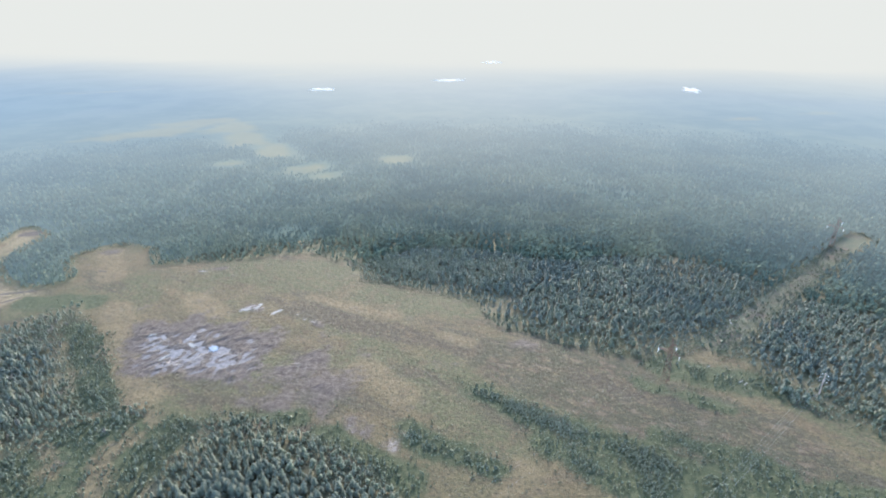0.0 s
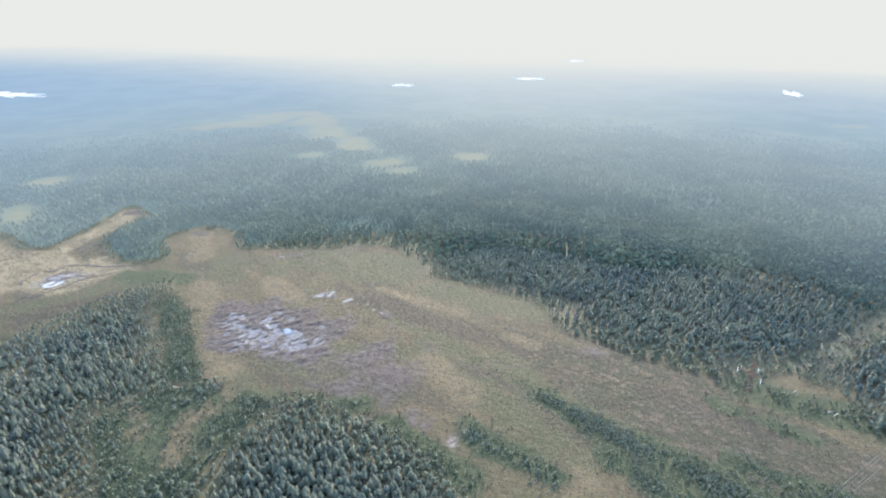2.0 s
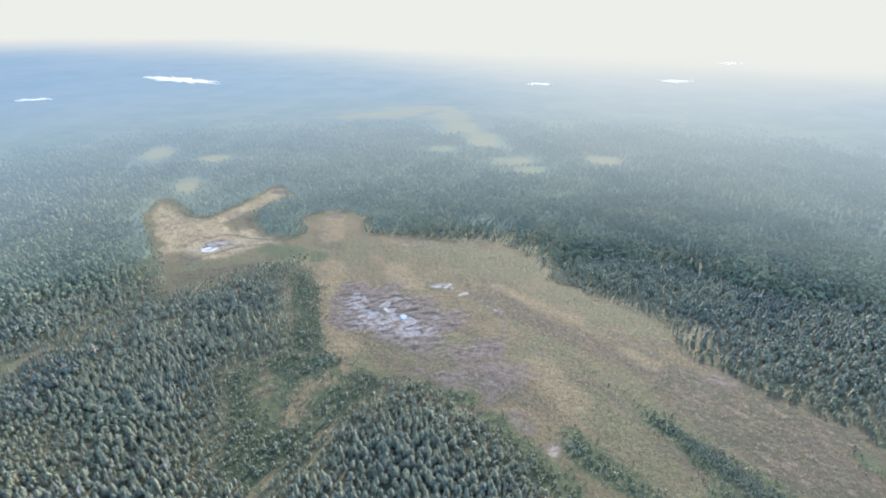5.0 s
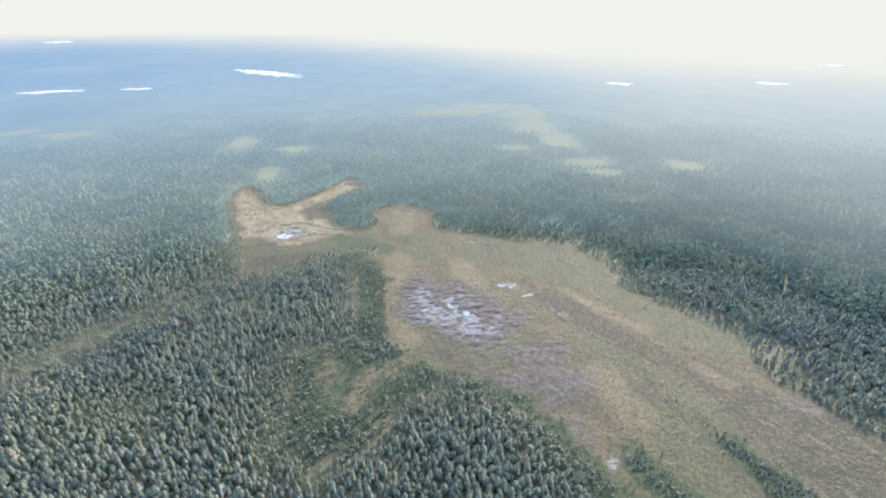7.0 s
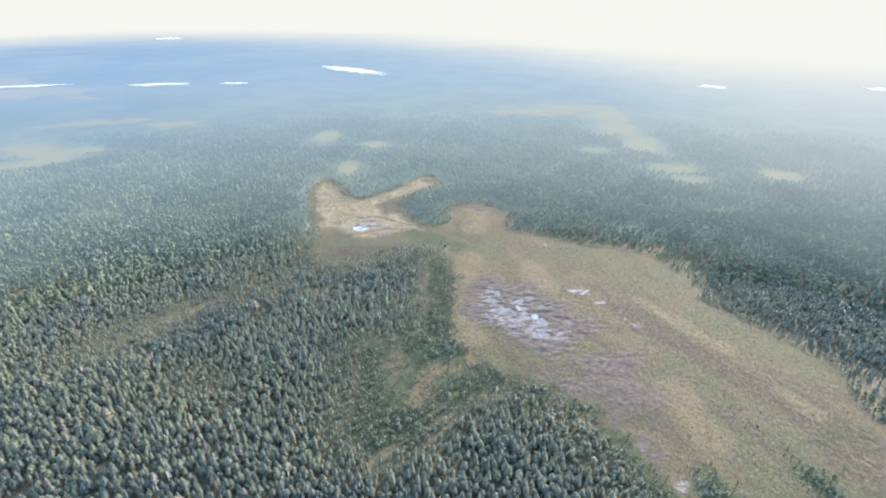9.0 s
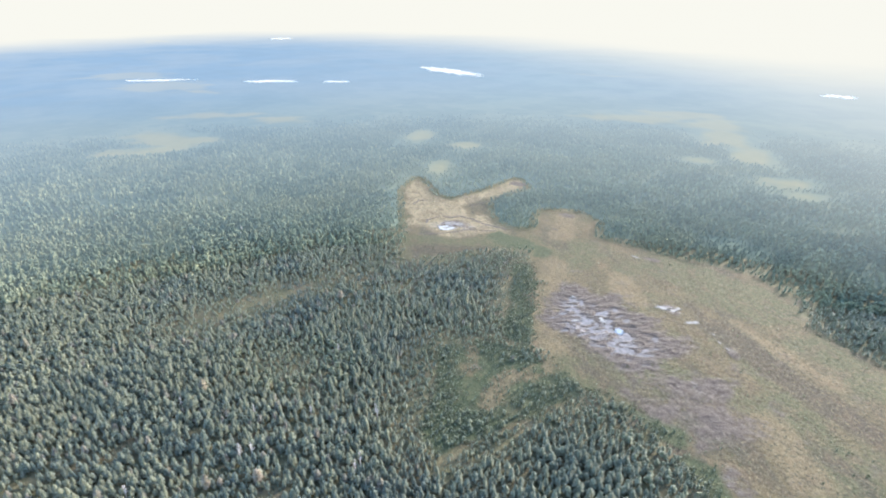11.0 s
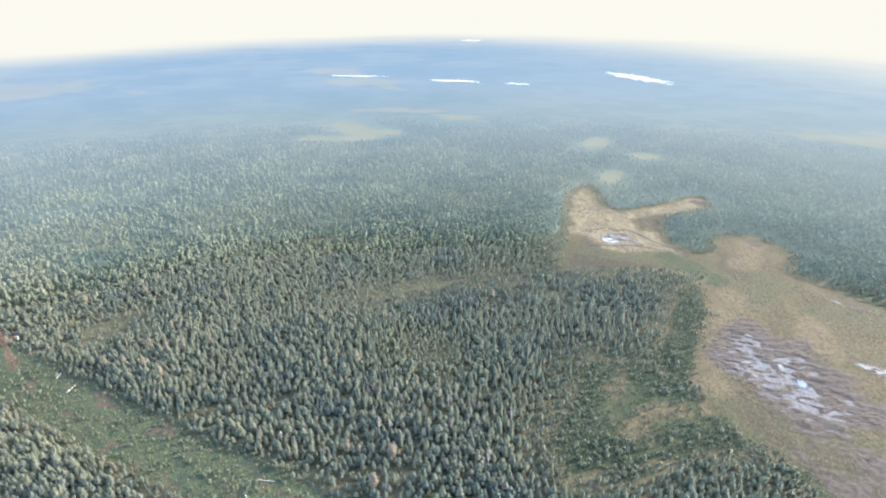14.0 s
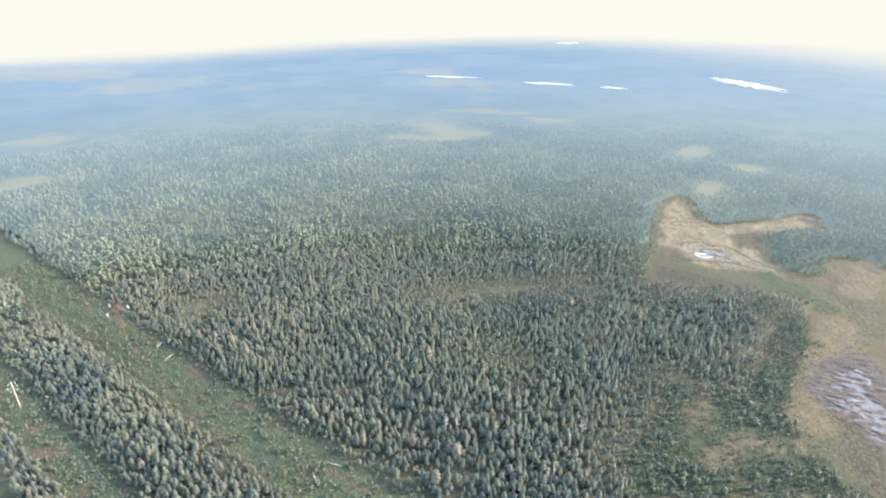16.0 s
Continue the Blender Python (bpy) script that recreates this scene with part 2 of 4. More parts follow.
def distance_material():
    """Woods some 340 m off and farther, fading into bright summer haze painted on as emission, and the pale sky behind
    them.
    """
    n = Nodes("distance_with_painted_haze")
    sep = n.add("ShaderNodeSeparateXYZ", Vector=n.pos)
    x, y = sep.outputs[0], sep.outputs[1]
    dist = n.math('SQRT', n.math('ADD', n.math('MULTIPLY', x, x), n.math('MULTIPLY', y, y)))
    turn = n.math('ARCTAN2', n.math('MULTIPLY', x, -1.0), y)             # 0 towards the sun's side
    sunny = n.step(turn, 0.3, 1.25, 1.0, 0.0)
    near, mid, far = n.noise(0.05, 4, 0.65), n.noise(0.011, 5, 0.6), n.noise(0.0030, 6, 0.62)
    patch = n.noise(0.0042, 6, 0.6, n.stretch(20, 2.2, 0.8))
    # the woods and bogs themselves
    tint = n.attr("tint")
    wood = n.mix(n.step(tint, 0.0, 0.75), (0.068, 0.092, 0.076), (0.152, 0.166, 0.114))
    wood = n.mix(n.step(near, 0.40, 0.62, 0.45, 0.0), wood, (0.050, 0.076, 0.060))
    wood = n.mix(n.step(mid, 0.48, 0.60, 0.0, 0.4), wood, (0.145, 0.145, 0.088))
    open_bog = n.math('MAXIMUM', n.step(patch, 0.64, 0.70), n.attr("open"))
    wood = n.mix(open_bog, wood, n.mix(near, (0.115, 0.110, 0.060), (0.180, 0.160, 0.095)))
    lit = n.add("ShaderNodeBsdfDiffuse", Color=wood)
    # the haze, painted as a glow of their own surface
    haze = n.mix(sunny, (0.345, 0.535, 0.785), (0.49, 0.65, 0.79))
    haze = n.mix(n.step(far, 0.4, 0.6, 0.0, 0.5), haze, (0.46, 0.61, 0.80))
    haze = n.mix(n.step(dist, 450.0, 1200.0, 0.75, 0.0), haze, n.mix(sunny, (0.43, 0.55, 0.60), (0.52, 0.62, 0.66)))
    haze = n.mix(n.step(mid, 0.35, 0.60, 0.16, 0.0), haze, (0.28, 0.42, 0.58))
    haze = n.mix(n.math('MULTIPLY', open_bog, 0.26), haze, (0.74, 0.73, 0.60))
    # sun's glow in the haze, painted in around its bearing
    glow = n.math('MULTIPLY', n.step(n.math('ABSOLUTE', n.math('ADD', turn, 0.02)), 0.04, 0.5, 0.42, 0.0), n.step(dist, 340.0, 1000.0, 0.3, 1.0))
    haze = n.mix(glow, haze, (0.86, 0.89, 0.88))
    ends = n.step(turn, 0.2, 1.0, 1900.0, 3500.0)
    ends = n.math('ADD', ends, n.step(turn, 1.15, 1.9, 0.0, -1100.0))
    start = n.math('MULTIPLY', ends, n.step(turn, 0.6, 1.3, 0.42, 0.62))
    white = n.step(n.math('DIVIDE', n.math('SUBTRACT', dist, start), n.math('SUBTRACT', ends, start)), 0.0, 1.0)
    # far rim emits white in place of the bright sky
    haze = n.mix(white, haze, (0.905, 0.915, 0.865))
    # share of painted haze, growing with distance
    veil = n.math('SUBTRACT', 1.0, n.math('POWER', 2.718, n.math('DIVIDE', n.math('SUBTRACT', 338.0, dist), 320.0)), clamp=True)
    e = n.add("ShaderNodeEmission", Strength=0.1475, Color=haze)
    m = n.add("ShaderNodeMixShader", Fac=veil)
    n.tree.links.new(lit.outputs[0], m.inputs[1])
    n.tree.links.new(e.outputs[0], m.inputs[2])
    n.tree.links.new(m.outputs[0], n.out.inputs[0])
    return n.mat


M_GROUND = ground_material()
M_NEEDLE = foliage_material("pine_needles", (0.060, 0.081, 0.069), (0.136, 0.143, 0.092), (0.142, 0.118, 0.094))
M_BUSH = foliage_material("willow_leaves", (0.062, 0.080, 0.046), (0.118, 0.127, 0.072), (0.17, 0.14, 0.07))
M_WILLOW = foliage_material("grey_willow_leaves", (0.100, 0.124, 0.090), (0.150, 0.170, 0.122), (0.17, 0.15, 0.09))
M_HEATH = bark_material("heath_shrubs", (0.034, 0.035, 0.018), (0.062, 0.052, 0.029))
M_RUST_NEEDLE = foliage_material("dead_needles", (0.155, 0.115, 0.080), (0.20, 0.155, 0.11), (0.18, 0.13, 0.09))
M_BARK = bark_material("pine_bark", (0.12, 0.085, 0.06), (0.22, 0.15, 0.10))
M_SNAG = bark_material("bleached_wood", (0.28, 0.26, 0.24), (0.42, 0.39, 0.36))
M_POLE = bark_material("pale_pole_wood", (0.38, 0.29, 0.24), (0.50, 0.40, 0.34))
M_LOG = bark_material("stripped_log", (0.38, 0.36, 0.33), (0.52, 0.49, 0.45))
M_STEEL = steel_material("rust_red_paint", (0.17, 0.075, 0.058), (0.115, 0.058, 0.047))
M_GREY_STEEL = steel_material("galvanised_steel", (0.22, 0.22, 0.22), (0.30, 0.30, 0.29))
M_GLASS = steel_material("white_porcelain", (0.74, 0.75, 0.74), (0.66, 0.67, 0.66))
M_WIRE = steel_material("aluminium_wire", (0.24, 0.24, 0.24), (0.3, 0.3, 0.3))
M_POOL = water_material("silty_pool_water", (0.12, 0.113, 0.10), (0.17, 0.16, 0.14))
M_SILTWATER = water_material("silt_laden_water", (0.078, 0.068, 0.064), (0.115, 0.103, 0.098))
M_WHITEPOOL = water_material("milky_pool_water", (0.24, 0.235, 0.22), (0.32, 0.31, 0.29))
M_BLUEPOOL = water_material("clear_pool_water", (0.12, 0.15, 0.19), (0.17, 0.20, 0.235))
M_WETPEAT = bark_material("wet_peat", (0.030, 0.025, 0.021), (0.060, 0.048, 0.040))
# far lakes: reflected white sky painted into a pale base colour
M_LAKE = water_material("lake_water_sky_shine", (0.42, 0.43, 0.43), (0.48, 0.49, 0.48))
M_FAR = distance_material()

# ---- the plan: outlines of the open ground, in metres ----
BOG = [(-245, 336), (-228, 350), (-203, 341), (-190, 316), (-146, 321), (-90, 336), (-66, 322), (-48, 294), (-10, 279),
       (14, 268), (26, 243), (60, 224), (92, 211), (125, 222), (143, 205), (145, 186), (168, 160), (190, 118), (110, 80),
       (20, 100), (-12, 134), (-27, 150), (-49, 161), (-62, 170), (-86, 175), (-104, 170), (-112, 160), (-112, 132),
       (-122, 122), (-146, 137), (-154, 155), (-130, 161), (-126, 174), (-150, 196), (-178, 237), (-195, 256), (-206, 274),
       (-222, 296), (-243, 326)]
BOG_WEST = [(-249, 196), (-292, 232), (-362, 285), (-383, 318), (-334, 294), (-312, 296), (-312, 337), (-316, 382), (-296, 370),
            (-297, 320), (-270, 292), (-240, 282), (-222, 297), (-204, 274), (-232, 239)]
LINE = Vector((0.777, 0.629))                         # both power lines run this way
TOWERS = [(-262.2, -90.3), (-82.2, 52.8), (97.9, 195.8), (268.0, 343.0)]
POLES = [(-214.0, -116.0), (-28.0, 34.0), (158.0, 184.0)]
# far openings: centre, half lengths, turn in degrees
OPENINGS = [(-203, 637, 20, 42, 38), (-254, 689, 29, 29, 38), (-299, 741, 36, 26, 38), (-227, 571, 14, 11, 38), (-142, 551, 27, 18, 38), (-115, 523, 16, 10, 38),
            (-51, 586, 12, 13, 38), (-510, 428, 11, 28, 38), (-394, 357, 6, 17, 38), (-439, 439, 17, 11, 38), (-718, 342, 37, 28, 38), (-698, 205, 44, 15, 38),
            (-688, 198, 28, 21, 57), (-571, -256, 20, 23, 75), (-662, 167, 43, 17, 75), (-746, -287, 41, 37, 75)]
# courses of the peat channels, each with its half width
CHANNELS = [
    ([(-291, 267), (-284, 269), (-284, 276), (-272, 279), (-261, 278), (-251, 280), (-240, 283)], 0.9),
    ([(-289, 247), (-294, 253), (-293, 265)], 0.8),
    ([(-277, 229), (-268, 240), (-262, 253), (-258, 262), (-251, 268), (-243, 275)], 0.6),
    ([(-294, 295), (-293, 306), (-291, 319)], 0.6),
    ([(-329, 267), (-332, 277), (-328, 282)], 0.7),
    ([(-219, 309), (-213, 308)], 0.8),
]
# glades with thin tree cover
GLADES = [(-261, 110, 1.8, 8, -5), (-197, 88, 4, 3, 30), (-120, 372, 4, 2, 0), (-284, -56, 2.5, 2, 40)]


def hash_grid(ix, iy, seed):
    v = np.sin(ix * 127.1 + iy * 311.7 + seed * 74.7) * 43758.5453
    return v - np.floor(v)


def value_noise(x, y, seed=0):
    ix, iy = np.floor(x), np.floor(y)
    u, v = x - ix, y - iy
    u, v = u * u * (3 - 2 * u), v * v * (3 - 2 * v)
    a, b = hash_grid(ix, iy, seed), hash_grid(ix + 1, iy, seed)
    c, d = hash_grid(ix, iy + 1, seed), hash_grid(ix + 1, iy + 1, seed)
    return a + (b - a) * u + (c - a) * v + (a - b - c + d) * u * v


def fbm(x, y, seed=0, octaves=4):
    total, amp, norm = 0.0, 1.0, 0.0
    for k in range(octaves):
        total = total + amp * value_noise(x * 2**k + 17.3 * k, y * 2**k - 9.1 * k, seed + k)
        norm += amp
        amp *= 0.5
    return total / norm


def inside(poly, x, y):
    """Signed distance to an outline in metres, positive inside."""
    best = np.full(x.shape, 1e9)
    odd = np.zeros(x.shape, bool)
    for (x0, y0), (x1, y1) in zip(poly, poly[1:] + poly[:1]):
        dx, dy = x1 - x0, y1 - y0
        s = np.clip(((x - x0) * dx + (y - y0) * dy) / (dx * dx + dy * dy), 0, 1)
        best = np.minimum(best, np.hypot(x - x0 - s * dx, y - y0 - s * dy))
        if dy:
            odd ^= ((y0 > y) != (y1 > y)) & (x < x0 + (y - y0) / dy * dx)
    return np.where(odd, best, -best)


def oval(x, y, cx, cy, a, b, turn):
    """Rough signed distance to an oval, positive inside."""
    c, s = math.cos(radians(turn)), math.sin(radians(turn))
    u, v = (x - cx) * c + (y - cy) * s, -(x - cx) * s + (y - cy) * c
    return (1 - np.hypot(u / a, v / b)) * min(a, b)


def strip(x, y, p, q, width):
    dx, dy = q[0] - p[0], q[1] - p[1]
    s = np.clip(((x - p[0]) * dx + (y - p[1]) * dy) / (dx * dx + dy * dy), 0, 1)
    return width - np.hypot(x - p[0] - s * dx, y - p[1] - s * dy)


def open_ground(x, y, glades=True):
    """Metres into open bog (positive) or into the woods (negative)."""
    d = np.maximum(inside(BOG, x, y), inside(BOG_WEST, x, y))
    for o in OPENINGS + (GLADES if glades else []):
        d = np.maximum(d, oval(x, y, *o) + 1.1 * min(o[2], o[3]) * (fbm(x / 22, y / 22, 19) - 0.5))
    return d + 5.0 * (fbm(x / 14, y / 14, 3) - 0.5)


def thin_at(x, y):
    d = np.full(x.shape, -50.0)
    for o in GLADES:
        d = np.maximum(d, oval(x, y, *o))
    return d


def cutting(x, y):
    """Metres into the cleared strips under the two lines."""
    a = np.maximum(strip(x, y, (-650, -402), (100, 197), 11.5), strip(x, y, (100, 197), (300, 361), 6.0))
    b = strip(x, y, (-560, -396), (150, 178), 7.0)
    return np.maximum(a, b) + 3.0 * (fbm(x / 9, y / 9, 8) - 0.5)


SHRUBS = [(-164, 146), (-155, 164), (-133, 180), (-108, 174), (-96, 165), (-104, 130), (-112, 100), (-128, 104), (-139, 122)]
PEAT = [(-163, 239), (-150, 250), (-122, 256), (-84, 234), (-79, 217), (-86, 196), (-119, 199), (-138, 200)]
PEAT_EAST = [(-92, 211), (-73, 226), (-50, 222), (-38, 198), (-52, 180), (-84, 187)]
SILT = [(-152, 226), (-136, 232), (-119, 221), (-109, 224), (-84, 220), (-82, 205), (-93, 197), (-110, 206), (-131, 201)]
SCRUB = [(15, 188, 50, 165, 6), (50, 165, 85, 146, 8), (40, 158, 70, 136, 8), (70, 140, 100, 132, 8), (85, 162, 122, 143, 5), (-15, 162, 20, 146, 6),
         (-150, 192, -136, 180, 5), (-172, 232, -150, 196, 6),
         (-16, 212, 16, 190, 1), (-108, 168, -60, 174, 5), (-45, 160, -14, 140, 8), (104, 206, 140, 192, 9), (84, 196, 118, 176, 4), (-30, 222, -13, 212, -1),
         (-14, 165, 6, 152, 5), (-236, 268, -200, 268, 9), (96, 140, 150, 128, 8)]


def shrub_land(x, y):
    """Metres into the shrubs between the woods and the bog's western edge."""
    return np.maximum(inside(SHRUBS, x, y), strip(x, y, (-192, 243), (-144, 181), 6.5))


def scrub_at(x, y):
    best = np.full(x.shape, -50.0)
    for x0, y0, x1, y1, w in SCRUB:
        best = np.maximum(best, strip(x, y, (x0, y0), (x1, y1), w))
    return best + 9.0 * (fbm(x / 9, y / 9, 12) - 0.5)


def mud_at(x, y):
    """0 to 1: bare wet peat."""
    main = np.maximum(np.minimum(1, (inside(PEAT, x, y) + 6) / 18), 0.5 * np.minimum(1, (inside(PEAT_EAST, x, y) + 5) / 16))
    for o, k in (((-34, 168, 11, 6, -50), 0.8), ((-20, 157, 5, 6, 0), 0.7), ((-272, 260, 24, 9, 40), 0.42),
                 ((-104, 260, 8, 5, -20), 0.6), ((-68, 246, 9, 3, -40), 0.6), ((-306, 372, 9, 6, 30), 0.8), ((40, 222, 12, 6, -25), 0.4),
                 ((-226, 338, 9, 5, 0), 0.5), ((-143, 312, 8, 3, 0), 0.5)):
        main = np.maximum(main, k * np.minimum(1, 2 * oval(x, y, *o) / min(o[2], o[3])))
    return np.clip(main * 1.2 + 1.7 * (fbm(x / 12, y / 12, 21) - 0.5), 0, 1)


def flark(x, y):
    """Height of the ridges and hollows of the wet peat, along their own direction."""
    c, s = math.cos(radians(58)), math.sin(radians(58))
    u, v = x * c + y * s, -x * s + y * c
    wob = 2.2 * (fbm(x / 11, y / 11, 5) - 0.5)
    return fbm(u / 5.5 + wob, v / 1.9 + wob + 0.9 * fbm(u / 8, v / 8, 7), 31, 4) - 0.5 + 0.5 * (fbm(u / 3.0 + wob, v / 1.5, 37, 2) - 0.5)


def flooded(x, y):
    """0 to 1: the hollow where silty water stands between the ridges."""
    d = inside(SILT, x, y) + 7 * (fbm(x / 13, y / 13, 35) - 0.5)
    for x0, y0, x1, y1, w in ((-128, 230, -117, 221, 3.0), (-117, 221, -107, 221, 2.6), (-147, 231, -143, 233, 1.6)):
        d = np.maximum(d, 4.0 * strip(x, y, (x0, y0), (x1, y1), w) + 6)
    return np.clip(0.4 + d / 12, 0, 1.6) * np.clip(1.0 - (x + 108) / 60, 0.6, 1.0)


def level(x, y):
    """The ground's height."""
    z = 0.5 * (fbm(x / 45, y / 45, 40) - 0.5) + 0.35 * (fbm(x / 6, y / 6, 44) - 0.5)
    m = mud_at(x, y)
    z = np.where(np.hypot(x + 116, y - 214) < 60, np.maximum(z, 0.0), z)
    wet = flooded(x, y)
    m = np.maximum(m, np.clip(2 * wet, 0, 1))
    return z * (1 - m) + m * (0.29 + 1.5 * flark(x, y) - 0.36 * wet)


def lines(bounds):
    """Grid lines from rows of (from, to, step)."""
    out = []
    for a, b, s in bounds:
        out += list(np.linspace(a, b, max(1, round((b - a) / s)), endpoint=False))
    return np.array(out + [bounds[-1][1]])


def mesh_from(name, verts, faces, mats, smooth=False, index=None):
    """A mesh from arrays: verts (n, 3), faces (m, 3 or 4)."""
    me = bpy.data.meshes.new(name)
    n, k = faces.shape
    me.vertices.add(len(verts))
    me.vertices.foreach_set("co", np.ascontiguousarray(verts, np.float32).ravel())
    me.loops.add(n * k)
    me.loops.foreach_set("vertex_index", np.ascontiguousarray(faces, np.int32).ravel())
    me.polygons.add(n)
    me.polygons.foreach_set("loop_start", np.arange(0, n * k, k, dtype=np.int32))
    me.polygons.foreach_set("use_smooth", np.full(n, smooth))
    for m in mats:
        me.materials.append(m)
    if index is not None:
        me.polygons.foreach_set("material_index", np.ascontiguousarray(index, np.int32))
    me.update(calc_edges=True)
    return me


def point_attribute(me, name, values):
    a = me.attributes.new(name, 'FLOAT', 'POINT')
    a.data.foreach_set("value", np.ascontiguousarray(values, np.float32))


# ---- ground: one sheet out to the horizon ----
def build_ground():
    xs = lines([(-4800, -1000, 400), (-1000, -430, 10), (-430, -162, 2.6), (-162, -70, 0.75), (-70, -46, 1.5), (-46, 200, 2.8), (200, 560, 8), (560, 1000, 30), (1000, 4800, 400)])
    ys = lines([(-4800, -500, 400), (-500, -180, 12), (-180, 168, 3.2), (168, 190, 1.5), (190, 242, 0.75), (242, 272, 1.5), (272, 400, 2.6), (400, 900, 9), (900, 1300, 40), (1300, 4800, 400)])
    gx, gy = np.meshgrid(xs, ys)
    x, y = gx.ravel(), gy.ravel()
    r = np.hypot(x, y)
    z = np.where(r < 900, level(x, y), -3.0)
    nx, ny = len(xs), len(ys)
    i = (np.arange(ny - 1)[:, None] * nx + np.arange(nx - 1)[None]).ravel()
    me = mesh_from("ground", np.stack([x, y, z], 1), np.stack([i, i + 1, i + nx + 1, i + nx], 1), [M_GROUND], True)
    d = np.maximum(open_ground(x, y, False), shrub_land(x, y))
    point_attribute(me, "bog", np.clip(0.5 + d / 10, 0, 1))
    point_attribute(me, "mud", mud_at(x, y))
    point_attribute(me, "scrub", np.clip(0.5 + np.maximum(scrub_at(x, y), np.minimum(3.0, shrub_land(x, y)) + 9 * (fbm(x / 12, y / 12, 29) - 0.5)) / 10, 0, 1))
    point_attribute(me, "slash", np.clip(strip(x, y, (135, 226), (300, 361), 8.0) / 4, 0, 1))
    point_attribute(me, "cut", np.clip(0.5 + cutting(x, y) / 8, 0, 1))
    rust = np.maximum(oval(x, y, 78, 180, 96, 34, -33), oval(x, y, -60, 190, 40, 20, -40) * 0.6) / 15
    point_attribute(me, "rust", np.clip(rust + 0.1, 0, 1))
    silt = np.clip(0.5 + (inside(SILT, x, y) + 9 * (fbm(x / 9, y / 9, 35) - 0.5)) / 9, 0, 1) * np.clip(0.25 + (-x - 95) / 120, 0.22, 0.45)
    for o, k in (((-66, 207, 9, 2.4, -50), 0.28), ((-274, 257, 24, 10, 40), 1.0), ((-36, 169, 10, 6, -50), 0.55), ((-20, 157, 5, 6, 0), 0.45), ((-104, 261, 8, 4, -20), 0.7)):
        silt = np.maximum(silt, k * np.clip(2 * oval(x, y, *o) / min(o[2], o[3]), 0, 1))
    point_attribute(me, "silt", silt)
    wob = 6 * (fbm(x / 17, y / 17, 33) - 0.5)
    for name, strips in (("pale", [(-181, 262, -155, 219, 8), (-155, 219, -126, 186, 7), (-136, 187, -115, 170, 4), (-126, 184, -122, 162, 2), (-117, 164, -126, 156, 3), (-125, 148, -120, 134, 3), (-152, 158, -146, 152, 2), (-142, 146, -136, 141, 2), (-145, 275, -124, 258, 8),
                                   (-78, 274, -27, 252, 4), (-1, 234, 12, 228, 4), (-37, 205, -16, 188, 8), (26, 148, 34, 142, 3), (25, 140, 20, 130, 4),
                                   (-225, 335, -205, 300, 8)]),
                         # dry sedge and mud, also holding the painted sunlight of the west clearing
                         ("dry_or_lit", [(-318, 275, -268, 258, 20), (-296, 244, -275, 250, 9), (-268, 284, -255, 268, 10), (-350, 290, -318, 278, 12), (-310, 372, -306, 300, 9), (-378, 312, -345, 287, 11),
                                  (-300, 380, -296, 340, 6), (-250, 282, -240, 276, 5)]),
                         ("olive", [(-125, 308, -75, 302, 20), (-95, 284, -70, 288, 8), (-78, 254, -13, 211, 3), (-40, 278, 12, 260, 10), (-270, 215, -215, 262, 14),
                                    (-12, 192, 16, 162, 9), (104, 203, 150, 189, 9), (140, 186, 165, 160, 8), (5, 200, 60, 160, 8), (-190, 300, -170, 275, 8), (-110, 182, -60, 180, 5)]),
                         ("dusk", [(-101, 274, -82, 263, 4), (-82, 263, -37, 240, 8), (-37, 240, 12, 222, 8), (-108, 184, -79, 182, 4), (-79, 182, -50, 164, 6), (60, 200, 110, 178, 6),
                                   (-256, 214, -226, 244, 8)])):
        best = np.full(x.shape, -50.0)
        for x0, y0, x1, y1, w in strips:
            best = np.maximum(best, strip(x, y, (x0, y0), (x1, y1), w))
        point_attribute(me, name, np.clip(0.5 + (best + wob) / 14, 0, 1))
    return tagged(new("ground", me), "flat boreal ground with straw-coloured bog and dark forest floor", "ground", kind="structure")


build_ground()


def far_level(x, y):
    """Height of the far land: it leaves the ground, reaches treetop height and low hills, and ends as the pale sky."""
    r = np.hypot(x, y)
    free = np.maximum(np.maximum(inside(BOG, x, y), inside(BOG_WEST, x, y)), cutting(x, y))
    f = np.clip((r - 362) / 15, 0, 1) * np.clip((-free - 3) / 6, 0, 1)
    g = np.clip((r - 700) / 90, 0, 1)
    z = -1.5 + 2.2 * f + 5.0 * g + np.clip((r - 790) / 900, 0, 1) * 26 * (fbm(x / 420, y / 420, 60) - 0.45)
    return z + np.clip((r - 2000) / 2500, 0, 1) * 30 * fbm(x / 900, y / 900, 66) + 900 * np.clip((r - 4500) / 200, 0, 1)


FAR_BOGS = [(-372, 711, 57, 26, 38), (-353, 783, 38, 25, 38), (-1140, 323, 68, 45, 38), (-1329, 355, 44, 30, 38), (-1158, 321, 69, 46, 57), (-794, 290, 59, 19, 57),
            (-1187, 334, 62, 51, 75), (-1382, 329, 78, 54, 75), (-1309, -291, 108, 129, 75), (-1538, -524, 162, 117, 75), (1000, 1500, 300, 40, -14)]


def far_clear(x, y):
    """Metres into the open bogs of the far land."""
    d = np.full(x.shape, -50.0)
    for o in FAR_BOGS + OPENINGS:
        d = np.maximum(d, oval(x, y, *o) + min(90, 2.6 * min(o[2], o[3])) * (fbm(x / 32, y / 32, 83) - 0.5))
    return d


